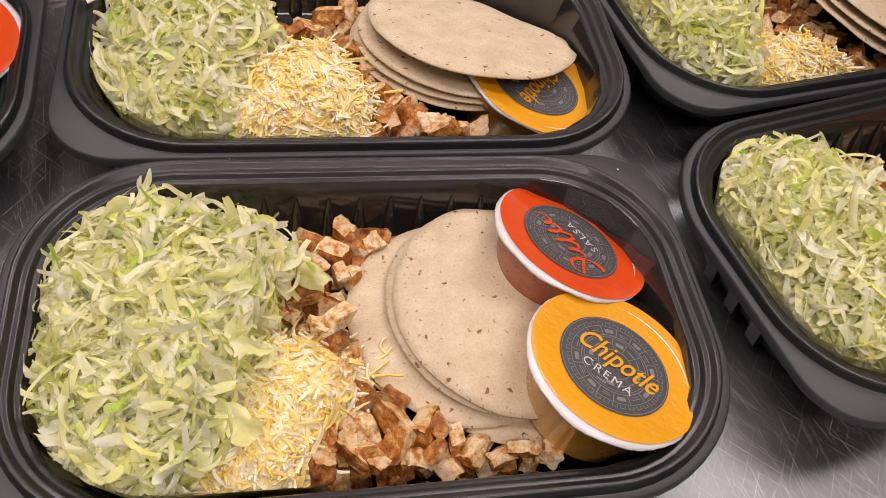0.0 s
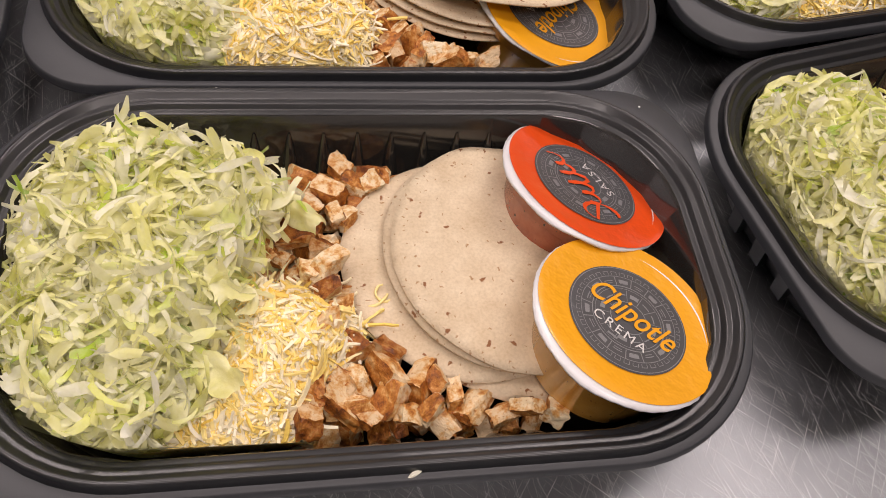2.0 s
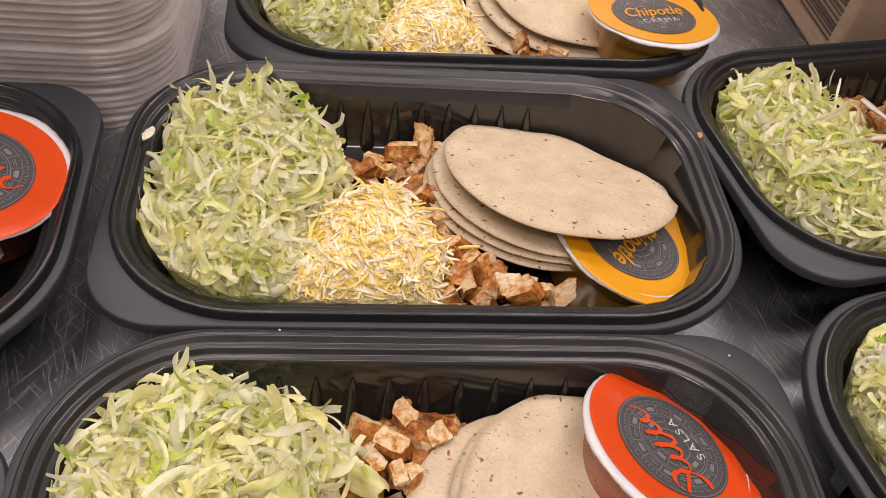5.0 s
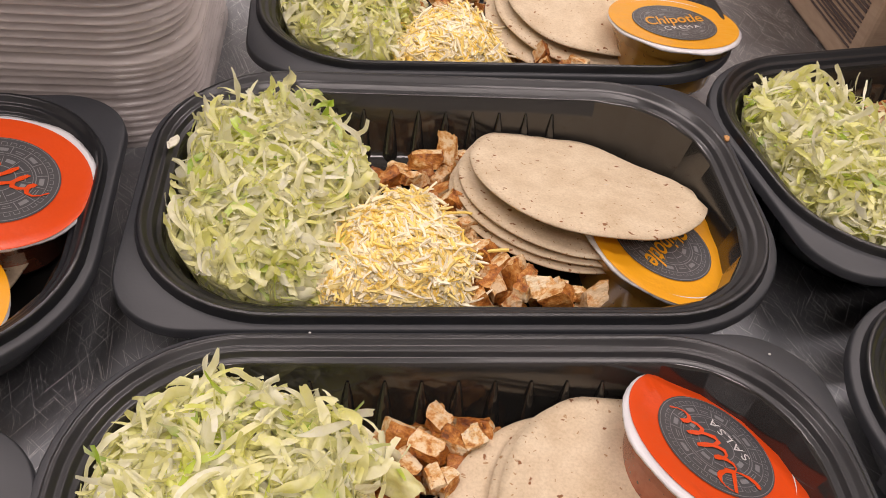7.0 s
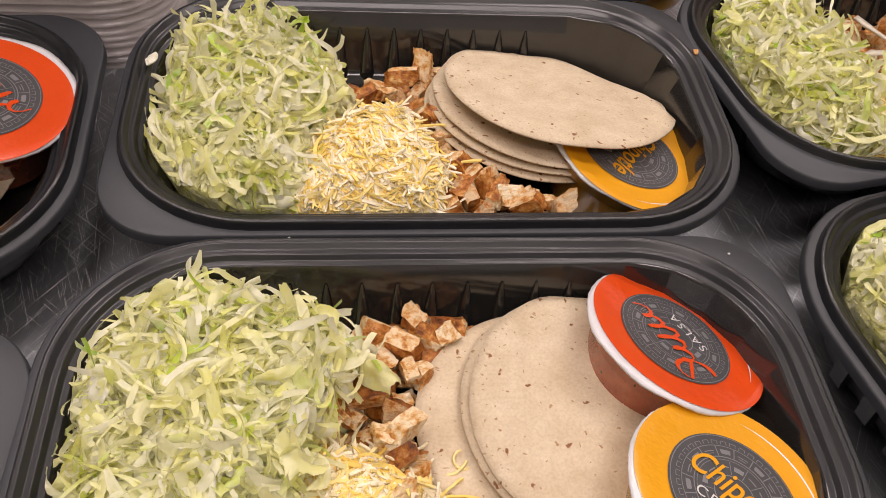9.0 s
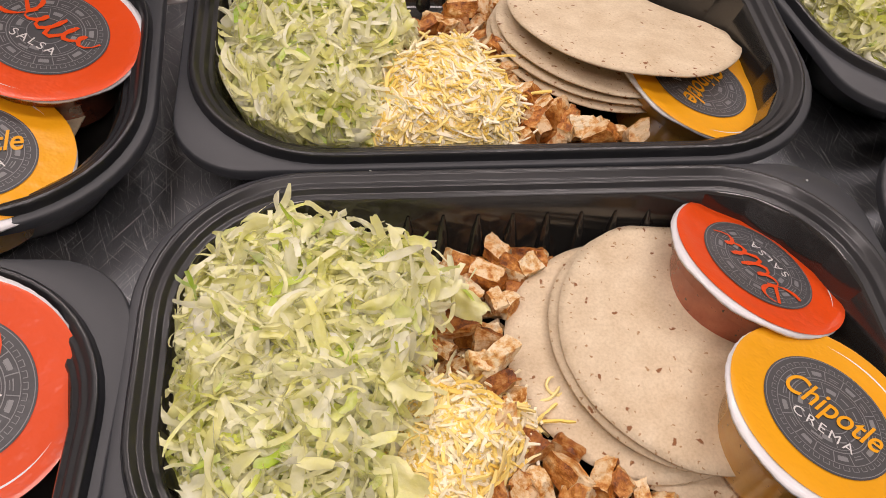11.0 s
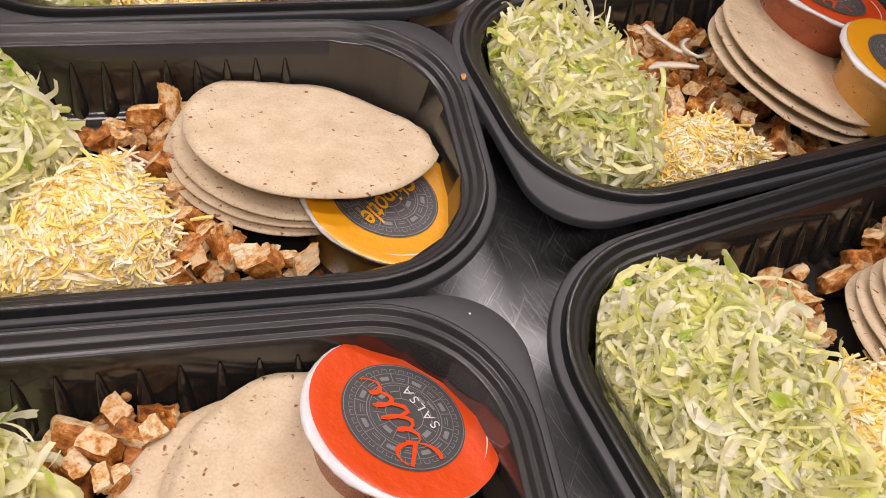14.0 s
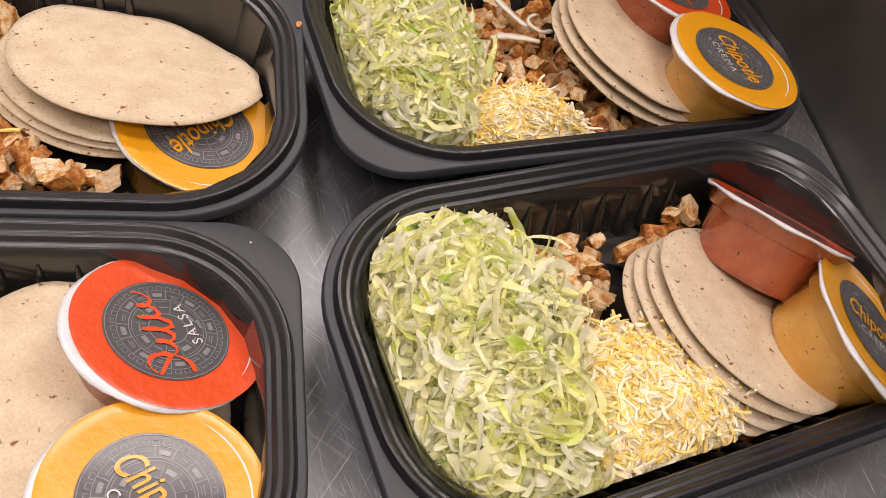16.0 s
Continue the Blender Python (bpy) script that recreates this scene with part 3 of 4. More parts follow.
def disc(r, z, n=72, cx=0.0, cy=0.0, wave=0.0):
    vs = [(cx, cy, z)]
    for i in range(1, 7):
        for k in range(n):
            a = 2 * math.pi * k / n
            q = r * i / 6 * (1 + (wave * math.sin(a * 23) * (i == 6)))
            vs.append((cx + q * math.cos(a), cy + q * math.sin(a), z))
    fs = [(0, 1 + k, 1 + (k + 1) % n) for k in range(n)]
    for i in range(5):
        fs += [(1 + i * n + k, 1 + (i + 1) * n + k, 1 + (i + 1) * n + (k + 1) % n, 1 + i * n + (k + 1) % n) for k in range(n)]
    return vs, fs


def bar(x0, y0, x1, y1, w, z):
    d = Vector((x1 - x0, y1 - y0)).normalized()
    nx, ny = -d.y * w / 2, d.x * w / 2
    return [(x0 + nx, y0 + ny, z), (x0 - nx, y0 - ny, z), (x1 - nx, y1 - ny, z), (x1 + nx, y1 + ny, z)], [(0, 1, 2, 3)]


def arc(r, a0, a1, w, z, n=24):
    vs = []
    for i in range(n + 1):
        a = a0 + (a1 - a0) * i / n
        vs += [((r - w / 2) * math.cos(a), (r - w / 2) * math.sin(a), z), ((r + w / 2) * math.cos(a), (r + w / 2) * math.sin(a), z)]
    return vs, [(2 * i, 2 * i + 1, 2 * i + 3, 2 * i + 2) for i in range(n)]


def text_mesh(name, body, size, shear, mat, spacing=1.0, bold=0.0):
    cu = bpy.data.curves.new(name, "FONT")
    cu.body, cu.size, cu.shear, cu.align_x, cu.align_y, cu.space_character, cu.offset = body, size, shear, "CENTER", "CENTER", spacing, bold
    ob = bpy.data.objects.new(name, cu)
    scene.collection.objects.link(ob)
    me = bpy.data.meshes.new_from_object(ob.evaluated_get(bpy.context.evaluated_depsgraph_get()))
    bpy.data.objects.remove(ob)
    me.materials.clear()
    me.materials.append(mat)
    return me


def make_cup(sauce, ring, script, word, tab, label):
    cup = new("sauce_cup")
    prof = [(0.0, -0.030), (0.0225, -0.030), (0.0245, -0.0292), (0.0255, -0.027), (0.0285, -0.0085), (0.0292, -0.0078), (0.0312, -0.0072), (0.0320, -0.0015), (0.0343, -0.0008), (0.0345, 0.0)]
    n = 64
    vs = [(r * math.cos(2 * math.pi * k / n), r * math.sin(2 * math.pi * k / n), z) for r, z in prof for k in range(n)]
    fs = [(i * n + k, i * n + (k + 1) % n, (i + 1) * n + (k + 1) % n, (i + 1) * n + k) for i in range(len(prof) - 1) for k in range(n)]
    part("cup_body", mesh("cup_body", vs, fs, sauce), cup, "clear plastic cup showing the sauce inside")
    rim = []
    for r, z in ((0.0336, -0.0006), (LID_R, -0.0009), (LID_R + 0.0002, 0.0001), (0.0335, 0.0006), (0.031, 0.0007), (0.0295, 0.0002)):
        rim.append([(r * (1 + 0.003 * math.sin(a * 43) * (r > 0.0338) + 0.045 * max(0, math.cos(a - tab)) ** 4 * (r > 0.033)) * math.cos(a), r * (1 + 0.003 * math.sin(a * 43) * (r > 0.0338) + 0.045 * max(0, math.cos(a - tab)) ** 4 * (r > 0.033)) * math.sin(a),
                     z + 0.0004 * math.sin(a * 9) * (r > 0.0338)) for a in [2 * math.pi * k / 124 for k in range(124)]])
    lid = part("lid", mesh("lid", *loft(rim, True), WHITE_FOIL), cup, "white peel-off foil lid with a crimped edge")
    out = []
    for r, z in ((0.0347, 0.0010), (0.0330, 0.0012), (0.0292, 0.0006)):
        out.append([(-0.0016 * math.cos(tab) + r * (1 + 0.008 * math.sin(2 * a + 0.5)) * math.cos(a), -0.0016 * math.sin(tab) + r * (1 + 0.008 * math.sin(2 * a + 0.5)) * math.sin(a), z) for a in [2 * math.pi * k / 96 for k in range(96)]])
    part("colour_band", mesh("colour_band", *loft(out, True), ring), lid)
    vs, fs = disc(0.0225, 0.0009)
    part("emblem", mesh("emblem", vs, fs, GREY_PRINT), lid, "dark grey round emblem with a carved-stone pattern")
    ch = []
    z = 0.00112
    for r, w in ((0.0192, 0.00025), (0.0158, 0.00022), (0.0121, 0.0003), (0.0112, 0.00018), (0.0060, 0.0003)):
        ch.append(arc(r, 0, 2 * math.pi, w, z, 72))
    for k in range(36):
        a = 2 * math.pi * k / 36
        ch.append(arc(0.0175, a + 0.02, a + 0.125, 0.0002, z, 4))
        for aa in (a + 0.02, a + 0.125):
            ch.append(bar(0.0163 * math.cos(aa), 0.0163 * math.sin(aa), 0.0175 * math.cos(aa), 0.0175 * math.sin(aa), 0.0002, z))
    for k in range(16):
        a = 2 * math.pi * k / 16
        ch.append(bar(0.0124 * math.cos(a), 0.0124 * math.sin(a), 0.0157 * math.cos(a), 0.0157 * math.sin(a), 0.0003, z))
        ch.append(arc(0.014, a + 0.08, a + 0.31, 0.0013 if k % 2 else 0.0003, z, 4))
        ch.append(arc(0.0132, a + 0.1, a + 0.29, 0.00022, z, 4))
    for k in range(12):
        a = 2 * math.pi * k / 12
        ch.append(arc(0.0088, a + 0.06, a + 0.4, 0.0016 if k % 3 == 0 else 0.0004, z, 5))
        ch.append(bar(0.0064 * math.cos(a), 0.0064 * math.sin(a), 0.0108 * math.cos(a), 0.0108 * math.sin(a), 0.0002, z))
    ch = [([(x * 1.136, y * 1.136, z) for x, y, z in v], f) for v, f in ch]
    part("stone_pattern", mesh("stone_pattern", *merge(ch), LINE_PRINT, False), lid)
    if script:
        me = text_mesh("flavour_name", script, 0.0105, 0.35, ring, 1.0, 0.00012)
        part("flavour_name", me, lid, "slanted flavour name", pose(0.0, 0.0022, 0.00135) @ Matrix.Diagonal((0.95, 1.3, 1, 1)))
    else:
        path = [(-0.0125 + 0.0042 * math.sin(q), 0.0018 - 0.0058 * math.cos(q)) for q in [math.pi * (i / 10 - 0.15) for i in range(15)]]
        path += [(-0.0095 + 0.0225 * i / 40 + 0.0014 * math.cos(i * 0.8), -0.0002 + 0.0028 * math.sin(i * 0.8) * (1.25 - 0.5 * math.sin(i * 0.23))) for i in range(41)]
        st, n = [], len(path)
        for i, (x, y) in enumerate(path):
            a, b = path[max(i - 1, 0)], path[min(i + 1, n - 1)]
            d = Vector((b[0] - a[0], b[1] - a[1])).normalized() * (0.0005 + 0.0003 * math.sin(i * 0.9))
            x += 0.3 * y
            st += [(x - d.y, y + d.x, 0.00135 + 0.000001 * i), (x + d.y, y - d.x, 0.00135 + 0.000001 * i)]
        st = [(st, [(2 * i, 2 * i + 1, 2 * i + 3, 2 * i + 2) for i in range(n - 1)])]
        part("script_mark", mesh("script_mark", *merge(st), ring, False), lid, "bold slanted script mark", pose(0, 0.0040, 0) @ Matrix.Diagonal((1.3, 1.25, 1, 1)))
    me = text_mesh("product_word", word, 0.0056, 0.0, WHITE_PRINT, 1.3, 0.0)
    part("product_word", me, lid, "white capital letters", pose(0.0, -0.0078, 0.00135))
    part("code_mark", mesh("code_mark", *bar(-0.003, -0.0117, 0.001, -0.0117, 0.0009, 0.00135), LINE_PRINT, False), lid)
    return tagged(cup, label, "sauce cup", "sealed sauce cups")


def cup_pose(c, n, spin):
    """Lid centre, lid normal and turn of the print."""
    q = Vector((0, 0, 1)).rotation_difference(Vector(n).normalized())
    return Matrix.Translation(c) @ q.to_matrix().to_4x4() @ pose(0, 0, 0, 0, 0, spin) @ Matrix.Scale(CUP_SIZE, 4)

# ---- the room and the table ----


def slab(name, x0, x1, y0, y1, z0, z1, mat, label):
    ob = new(name, bevel_box(name, x0, x1, y0, y1, z0, z1, 0.002, mat))
    return tagged(ob, label, name.split("_")[0], kind="structure")


worktop = slab("table_top", -1.3, 0.468, -0.75, 0.95, -0.04, 0.0, STEEL, "scratched stainless steel worktop")
for x in (-1.22, 0.36):
    for y in (-0.68, 0.84):
        part("leg", bevel_box("leg", x, x + 0.04, y, y + 0.04, -0.90, -0.0405, 0.004, STEEL), worktop)
slab("side_panel", 0.470, 0.490, -0.75, 0.95, -0.04, 0.42, DARK_REFLECTION_STEEL, "steel upstand beside the worktop, dark reflection put into its colour")
# Unseen shell added around the table; its pale faces bounce ambient light.
slab("floor", -2.5, 2.5, -2.5, 2.5, -0.95, -0.90, PLASTER, "unseen plain floor, added to close the room")
slab("ceiling", -2.5, 2.5, -2.5, 2.5, 1.75, 1.80, PLASTER, "unseen pale ceiling, added to bounce the lamp light")
slab("wall_north", -2.5, 2.5, 2.45, 2.5, -0.90, 1.75, PLASTER, "unseen pale wall, added to bounce the lamp light")
slab("wall_south", -2.5, 2.5, -2.5, -2.45, -0.90, 1.75, PLASTER, "unseen pale wall, added to bounce the lamp light")
slab("wall_east", 2.45, 2.5, -2.44, 2.44, -0.90, 1.75, PLASTER, "unseen pale wall, added to bounce the lamp light")
slab("wall_west", -2.5, -2.45, -2.44, 2.44, -0.90, 1.75, PLASTER, "unseen pale wall, added to bounce the lamp light")

# ---- trays on the table ----
A, B = pose(0, 0, 0), pose(0.0060, 0.1659, 0, 0, 0, 0.31)
C, D = pose(0.2856, 0.2147, 0, 0, 0, 11.14), pose(0.2918, 0.0442, 0, 0, 0, 13.82)
E, F, G = pose(-0.2826, 0.1361, 0, 0, 0, 2.72), pose(0.0393, 0.3352, 0, 0, 0, 2.0), pose(-0.2805, -0.0330, 0, 0, 0, -2.5)
first = make_tray()
for place in (B, C, D, E, F, G):
    copy_thing(first, place)

# ---- sauce cups ----
crema = make_cup(CREMA, YELLOW_FOIL, "Chipotle", "CREMA", -1.75, "sealed cup of orange crema with a yellow foil lid")
salsa = make_cup(SALSA, RED_FOIL, "", "SALSA", 1.45, "sealed cup of red salsa with a red foil lid")
crema.matrix_basis = cup_pose((0.0903, -0.0303, 0.0432), (0.232, 0.114, 1), -44)
salsa.matrix_basis = cup_pose((0.0909, 0.0365, 0.0346), (0.339, 0.210, 1), 118)
for c, n, spin in (((0.0987, 0.1434, 0.0299), (0.229, 0.037, 1), 232), ((0.3771, 0.1921, 0.0538), (0.159, 0.037, 1), -78),
                   ((0.3917, 0.0288, 0.0448), (0.544, -0.025, 1), -25), ((-0.2060, 0.0920, 0.0460), (0.3, 0.05, 1), 20), ((0.1412, 0.3030, 0.0466), (0.010, 0.150, 1), 15)):
    copy_thing(crema, cup_pose(c, n, spin))
for c, n, spin in (((-0.1870, 0.1539, 0.0497), (0.208, -0.039, 1), -28), ((-0.1900, -0.0045, 0.0403), (0.15, -0.4, 1), 40), ((0.3703, 0.0907, 0.0444), (0.456, 0.621, 1), 120), ((0.362, 0.258, 0.050), (0.2, 0.1, 1), 100)):
    copy_thing(salsa, cup_pose(c, n, spin))

# ---- food, tray by tray ----
LP = [(-0.126, 0.018), (-0.120, 0.042), (-0.106, 0.056), (-0.088, 0.062), (-0.070, 0.057), (-0.052, 0.050), (-0.038, 0.040), (-0.029, 0.031), (-0.036, 0.016), (-0.045, 0.002),
      (-0.052, -0.020), (-0.057, -0.044), (-0.068, -0.066), (-0.094, -0.065), (-0.109, -0.054), (-0.122, -0.036), (-0.126, -0.010)]
CP = [(-0.044, 0.000), (-0.022, -0.002), (-0.006, -0.016), (-0.008, -0.036), (-0.024, -0.046), (-0.031, -0.064), (-0.072, -0.066), (-0.058, -0.040), (-0.054, -0.020)]
lettuce(11, LP, A, 0.050, 1700)
cheese(12, CP, A, 0.034, 2300)
chicken(13, [([(-0.034, 0.042), (-0.006, 0.058), (0.018, 0.056), (0.003, 0.042), (-0.010, 0.024), (-0.014, 0.004), (-0.040, 0.008)], 0.013, 36),
             ([(-0.024, 0.006), (-0.013, 0.006), (-0.010, -0.026), (-0.020, -0.030)], 0.022, 11),
             ([(-0.004, -0.024), (0.012, -0.034), (0.030, -0.046), (0.066, -0.054), (0.066, -0.063), (-0.032, -0.064), (-0.024, -0.046)], 0.012, 44)], A)
for k, (x, y, z, r) in enumerate(((0.0620, 0.0030, 0.0165, 0.0536), (0.0405, 0.0080, 0.0205, 0.0505), (0.0600, 0.0120, 0.0235, 0.0535), (0.0638, 0.0138, 0.0262, 0.0545))):
    tortilla(20 + k, A, x, y - (0.0025 if k == 3 else 0), z, r, (-0.07, -0.01), 9.0, -0.1, 0.016)

LB = [(-0.124, 0.012), (-0.122, 0.040), (-0.112, 0.055), (-0.090, 0.056), (-0.072, 0.058), (-0.050, 0.036), (-0.041, 0.006), (-0.055, -0.022), (-0.059, -0.044), (-0.063, -0.065), (-0.098, -0.065), (-0.112, -0.052), (-0.122, -0.034)]
CB = [(-0.061, -0.045), (-0.056, -0.021), (-0.036, 0.000), (-0.017, 0.006), (-0.003, -0.013), (0.006, -0.038), (-0.004, -0.063), (-0.064, -0.064)]
lettuce(31, LB, B, 0.048, 1600)
cheese(32, CB, B, 0.041, 2900)
chicken(33, [([(-0.048, 0.034), (-0.027, 0.042), (0.012, 0.057), (0.014, 0.020), (0.000, 0.004), (-0.038, 0.012)], 0.012, 26),
             ([(-0.006, 0.010), (0.002, 0.008), (0.007, -0.016), (0.026, -0.036), (0.046, -0.046), (0.064, -0.054), (0.060, -0.061), (-0.004, -0.062), (0.008, -0.034)], 0.013, 42)], B)
for k, (x, y, z, r) in enumerate(((0.0540, 0.0150, 0.0180, 0.0555), (0.0560, 0.0165, 0.0215, 0.0555), (0.0590, 0.0180, 0.0245, 0.0560))):
    tortilla(40 + k, B, x, y, z, r, (-0.11, -0.18), 0.0, 0.82, 0.030, 0.0010, 0.027)
tortilla(44, B, 0.0667, 0.0212, 0.0302, 0.0584, (-0.108, -0.276), 0.0, 0.82, 0.028, 0.0010, 0.027)

LC = [(-0.124, 0.025), (-0.118, -0.020), (-0.106, -0.044), (-0.078, -0.062), (-0.068, -0.040), (-0.052, -0.022), (-0.050, 0.011), (-0.052, 0.036), (-0.070, 0.058), (-0.105, 0.058)]
CC = [(-0.078, -0.062), (-0.060, -0.030), (-0.040, -0.024), (-0.022, -0.028), (-0.006, -0.062)]
lettuce(51, LC, C, 0.046, 1400)
cheese(52, CC, C, 0.037, 2000)
chicken(53, [([(-0.040, 0.050), (-0.003, 0.056), (0.026, 0.052), (0.024, 0.010), (0.032, -0.020), (0.050, -0.058), (-0.004, -0.058), (-0.014, -0.022), (-0.046, 0.000)], 0.012, 74)], C, 0.55, 0.85)
for k, (x, y, z) in enumerate(((0.0475, -0.0070, 0.0270), (0.0510, -0.0060, 0.0310), (0.0547, -0.0046, 0.0355))):
    tortilla(60 + k, C, x, y, z, 0.0525, (-0.32, 0.03), 1.0, 0.2, 0.03)

LD = [(-0.118, 0.046), (-0.106, 0.060), (-0.080, 0.063), (-0.052, 0.056), (-0.046, 0.034), (-0.038, 0.012), (-0.048, -0.018), (-0.062, -0.064), (-0.098, -0.060), (-0.116, -0.048), (-0.124, -0.024), (-0.126, 0.010)]
CD = [(-0.050, -0.004), (-0.020, 0.000), (0.004, -0.010), (0.026, -0.042), (0.008, -0.062), (-0.030, -0.065), (-0.066, -0.062)]
lettuce(71, LD, D, 0.052, 1700)
cheese(72, CD, D, 0.041, 3400)
chicken(73, [([(-0.034, 0.044), (-0.006, 0.056), (0.014, 0.052), (0.002, 0.034), (-0.010, 0.012), (-0.030, 0.012)], 0.011, 22), ([(0.018, 0.046), (0.062, 0.056), (0.062, 0.048), (0.020, 0.036)], 0.016, 7),
             ([(0.010, -0.050), (0.036, -0.060), (0.020, -0.066), (0.000, -0.066)], 0.012, 7)], D, 0.6, 0.9)
for k, (x, y, z, r) in enumerate(((0.0394, -0.0145, 0.0205, 0.0550), (0.0440, -0.0135, 0.0228, 0.0540), (0.0495, -0.0125, 0.0252, 0.0530), (0.0560, -0.0113, 0.0280, 0.0526))):
    tortilla(80 + k, D, x, y, z, r, (-0.38, -0.05), 0.0, 0.5, 0.040)

tortilla(90, E, 0.050, -0.004, 0.0210, 0.0525, (-0.05, 0.0))
tortilla(91, E, 0.056, 0.0, 0.0260, 0.0525, (-0.05, 0.0))
tortilla(92, G, 0.050, -0.006, 0.0210, 0.0525, (-0.05, 0.0))
tortilla(93, G, 0.056, -0.002, 0.0260, 0.0525, (-0.05, 0.0))
for k, (t, lp, cp) in enumerate(((E, LB, CB), (G, LP, CP), (F, LB, CB))):
    lettuce(100 + k, lp, t, 0.045, 1000)
    cheese(110 + k, cp, t, 0.036, 1500)
    chicken(120 + k, [([(-0.048, 0.034), (-0.027, 0.042), (0.012, 0.057), (0.014, 0.020), (-0.038, 0.012)], 0.012, 16), ([(0.004, 0.000), (0.020, 0.000), (0.046, -0.042), (0.064, -0.052), (0.000, -0.062)], 0.013, 24)], t)
for k, (x, y, z) in enumerate(((0.050, 0.0, 0.0210), (0.056, 0.004, 0.0270), (0.062, 0.008, 0.0330))):
    tortilla(130 + k, F, x, y, z, 0.0525, (-0.10, 0.05), 2.0, 0.0, 0.02)

# ---- large scraps of lettuce leaf lying on the heaps ----
rng = random.Random(21)
for place, x, y, z, w, n, turn in ((A, -0.056, -0.041, 0.041, 0.011, 0.028, -0.5), (A, -0.052, -0.010, 0.046, 0.016, 0.020, 1.2), (A, -0.092, 0.012, 0.054, 0.013, 0.020, 0.9), (A, -0.098, -0.050, 0.046, 0.010, 0.022, 2.4),
                                   (B, -0.078, 0.056, 0.049, 0.009, 0.034, 2.1), (B, -0.106, -0.012, 0.050, 0.016, 0.026, 1.0), (B, -0.072, -0.024, 0.048, 0.011, 0.024, -0.1),
                                   (D, -0.082, 0.018, 0.056, 0.012, 0.016, 1.3), (D, -0.114, -0.010, 0.052, 0.014, 0.018, 0.3), (D, -0.096, -0.040, 0.052, 0.018, 0.026, -0.2)):
    ob = new("lettuce_leaf", mesh("lettuce_leaf", *shred(rng, (x, y, z), w, n, 14, 9, 0.05, 0.10, 0.15, 0.22, turn), LETTUCE))
    ob.matrix_basis = place
    tagged(ob, "broad crinkled scrap of pale lettuce leaf on the heap", "lettuce", "broad lettuce scraps")

# ---- pale onion strips on the chicken ----
onion = material("cooked_onion", (0.80, 0.74, 0.62), 0.25)[0]
rng = random.Random(77)
for x, y, z in ((-0.014, 0.030, 0.031), (-0.004, 0.020, 0.032), (-0.020, 0.012, 0.030)):
    ob = new("onion_strip", mesh("onion_strip", *strand(rng, (x, y, z), 0.0042, 0.0016, 0.030, 8, 0.22, 0.1, 0.3), onion))
    ob.matrix_basis = C
    tagged(ob, "soft pale onion strip lying on the chicken", "onion", "onion strips")

# ---- single cheese shreds lying on a tortilla ----
rng = random.Random(34)
for x, y, z, n in ((0.0050, -0.0060, 0.0245, 0.014), (0.0035, -0.0090, 0.0245, 0.010)):
    ob = new("cheese_shred", mesh("cheese_shred", *strand(rng, (x, y, z), 0.0011, 0.0008, n, 9, 0.3, 0.03, 0.2), CHEESE))
    ob.matrix_basis = A
    tagged(ob, "single curled shred of white cheese on a tortilla", "cheese", "loose cheese shreds")

# ---- crumbs and strays ----
ORANGE = material("orange_crumb", (0.66, 0.34, 0.12), 0.6)[0]
PALE = material("pale_scrap", (0.84, 0.82, 0.68), 0.35)[0]


def crumb(p, size, mat, label, category, seed):
    bm = bmesh.new()
    bmesh.ops.create_icosphere(bm, subdivisions=2, radius=1)
    for v in bm.verts:
        v.co += noise.noise_vector(v.co * 1.6 + Vector((seed, 0, 0))) * 0.45
        v.co = Vector((v.co.x * size[0], v.co.y * size[1], v.co.z * size[2]))
    me = bpy.data.meshes.new(category)
    bm.to_mesh(me)
    bm.free()
    me.materials.append(mat)
    ob = new(category.replace(" ", "_"), me)
    ob.matrix_basis = pose(*p, 0, 0, seed * 40)
    return tagged(ob, label, category, "crumbs on the trays")


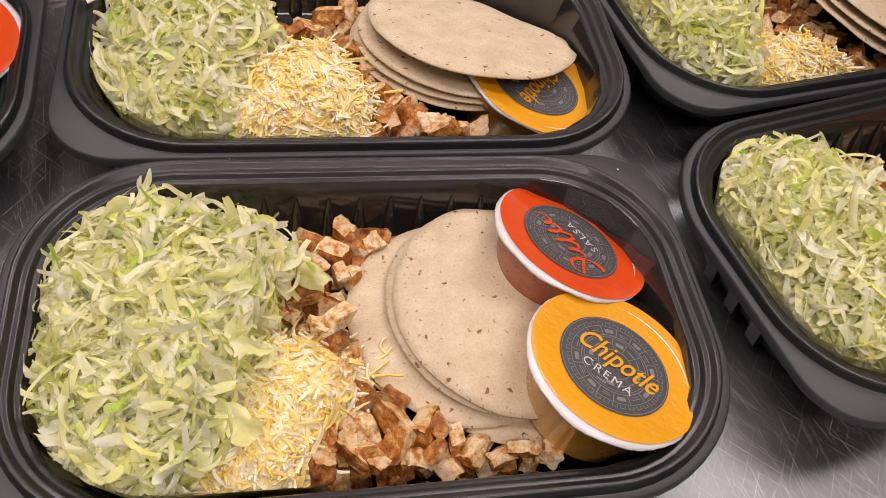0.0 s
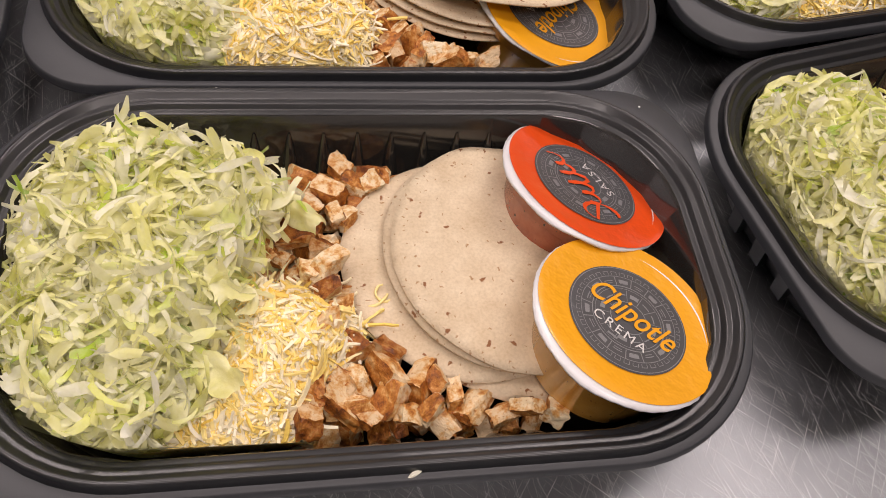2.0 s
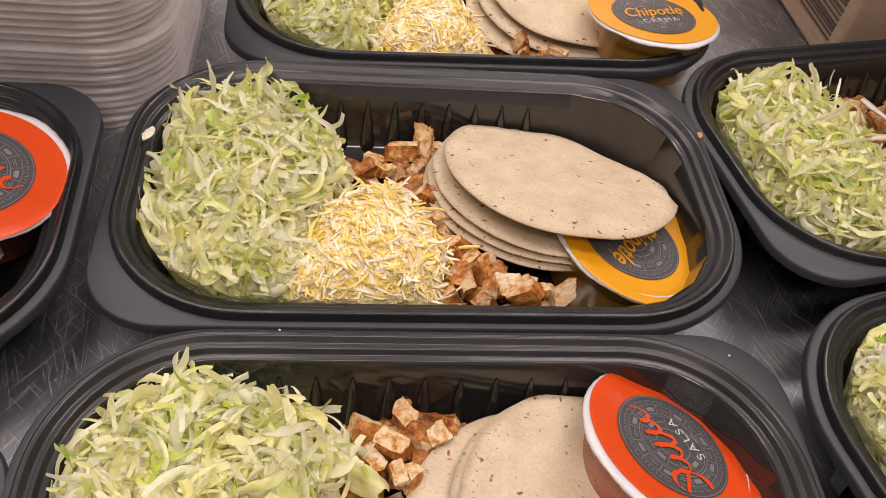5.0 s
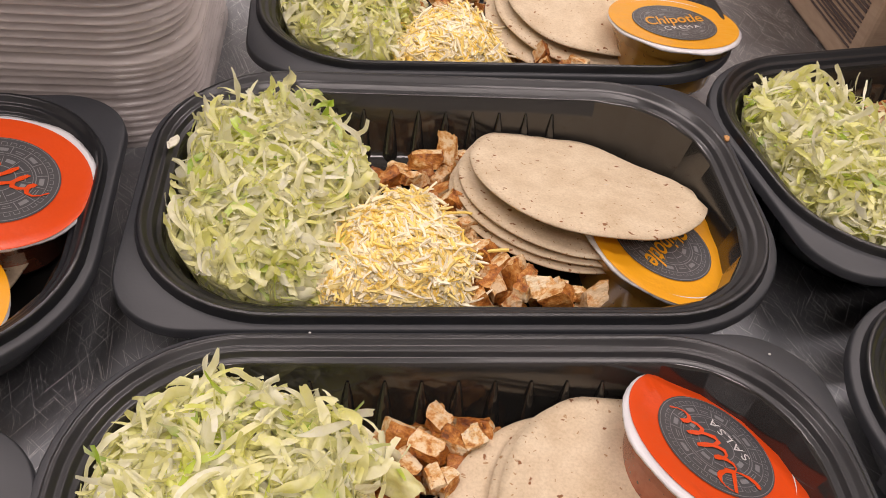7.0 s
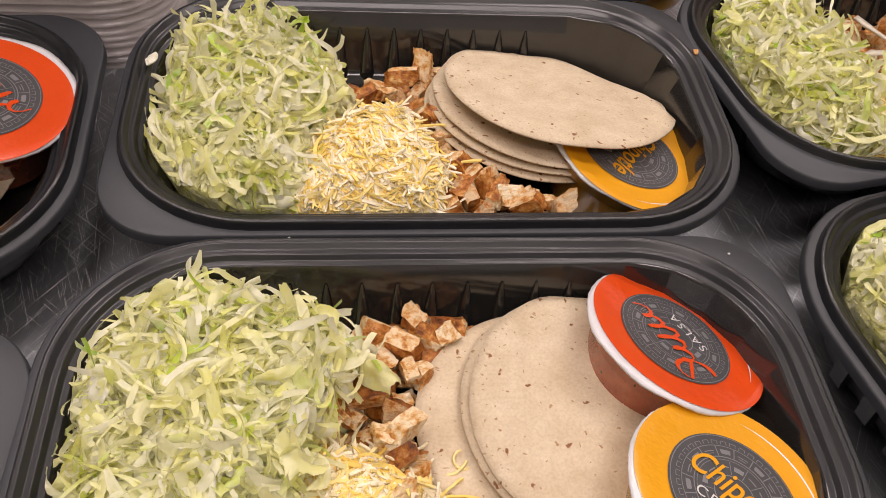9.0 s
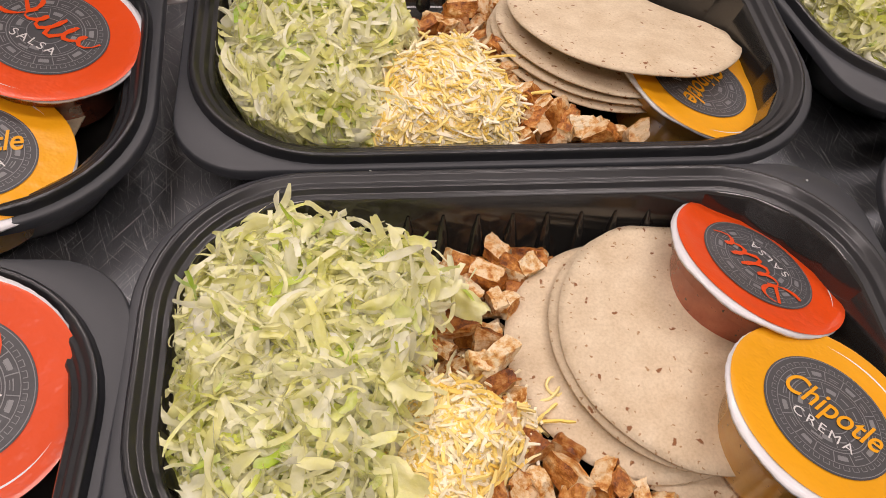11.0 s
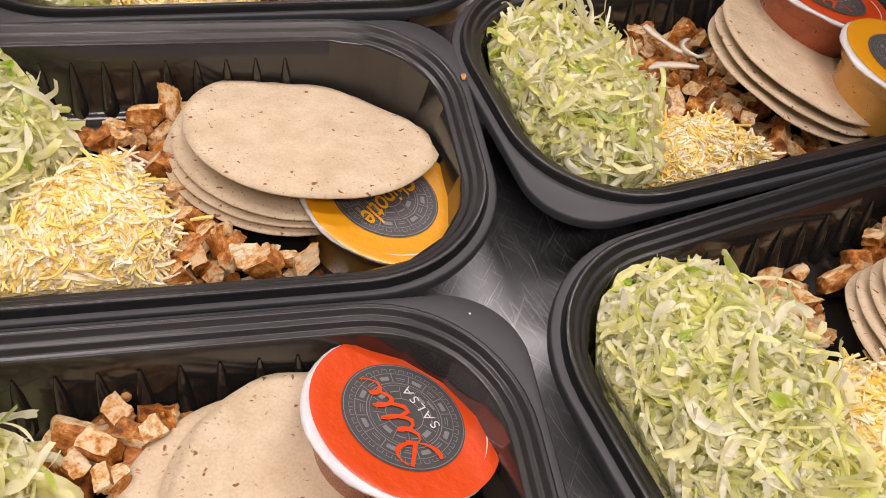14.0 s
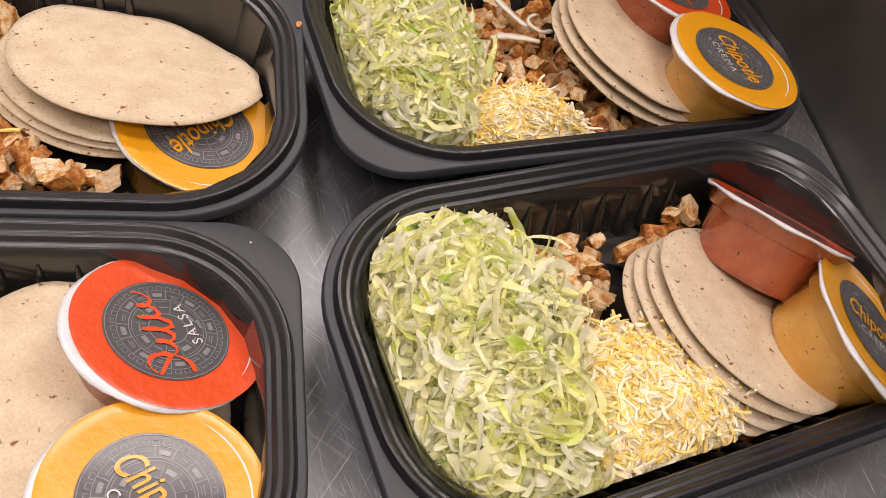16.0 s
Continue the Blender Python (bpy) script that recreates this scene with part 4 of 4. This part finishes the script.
crumb((-0.0063, 0.0635, 0.0190), (0.0022, 0.0016, 0.002), ORANGE, "tiny orange chicken crumb stuck to the tray wall", "crumb", 1)
crumb((0.1441, 0.2041, 0.0428), (0.0022, 0.0014, 0.0012), ORANGE, "tiny orange crumb on the black tray flange", "crumb", 2)
crumb((0.0087, -0.0800, 0.0424), (0.0010, 0.0028, 0.0008), PALE, "stray shred of white cheese on the tray flange", "crumb", 3)
crumb((-0.1215, 0.1854, 0.0462), (0.0022, 0.0046, 0.0012), PALE, "stray scrap of pale lettuce on the tray rim", "crumb", 4)
for k, (x, y) in enumerate(((-0.0271, 0.0866), (-0.0563, 0.0815), (-0.063, 0.0806), (0.121, 0.072))):
    crumb((x, y, 0.0423), (0.0005, 0.0005, 0.0004), WHITE_PRINT, "tiny white speck on the black tray flange", "crumb", 5 + k)

# ---- stack of clear lids ----


def make_clear_lid():
    lid = new("clear_lid")
    rr = lambda d, z: ring_loop(0.138 + d, 0.081 + d, (0.036 + d,) * 4, z, 10)
    prof = [(0.002, 0.0), (0.002, 0.0012), (-0.004, 0.0016), (-0.006, 0.0045), (-0.010, 0.005), (-0.014, 0.018), (-0.022, 0.0245)]
    part("dome", mesh("dome", *loft([rr(d, z) for d, z in prof], True), CLEAR), lid)
    return tagged(lid, "clear plastic tray lid nested in a tall stack", "lid", "stacked clear lids")


stack = Matrix.Translation((-0.262, 0.318, 0))
one = make_clear_lid()
rng = random.Random(5)
one.matrix_basis = stack
for k in range(1, 50):
    copy_thing(one, stack @ pose(rng.gauss(0, 0.0008), rng.gauss(0, 0.0008), 0.0043 * k, 0, 0, rng.gauss(0, 0.3)))

# ---- cardboard carton ----
carton = new("cardboard_carton")
carton.matrix_basis = pose(0.276, 0.322, 0, 0, 0, 3)
part("body", bevel_box("carton_body", 0, 0.188, 0, 0.28, 0, 0.22, 0.003, CARD), carton)
rng = random.Random(9)
z = 0.016
while z < 0.062:
    w = rng.choice((0.0008, 0.0012, 0.002))
    v, f = box_data(-0.0006, 0.0002, 0.012, 0.075, z, z + w)
    part("barcode_bar", mesh("barcode_bar", v, f, INK, False), carton)
    z += w + rng.choice((0.001, 0.0016, 0.0024))
for x0, z0, x1, z1 in ((0.035, 0.070, 0.050, 0.020), (0.050, 0.020, 0.065, 0.070), (0.065, 0.070, 0.080, 0.020), (0.080, 0.020, 0.095, 0.070)):
    v = [(x0 - 0.006, -0.0006, z0), (x0 + 0.006, -0.0006, z0), (x1 + 0.006, -0.0006, z1), (x1 - 0.006, -0.0006, z1)]
    part("red_stroke", mesh("red_stroke", v, [(0, 1, 2, 3)], RED_INK, False), carton)
tagged(carton, "brown cardboard carton with red printing and a barcode", "carton")
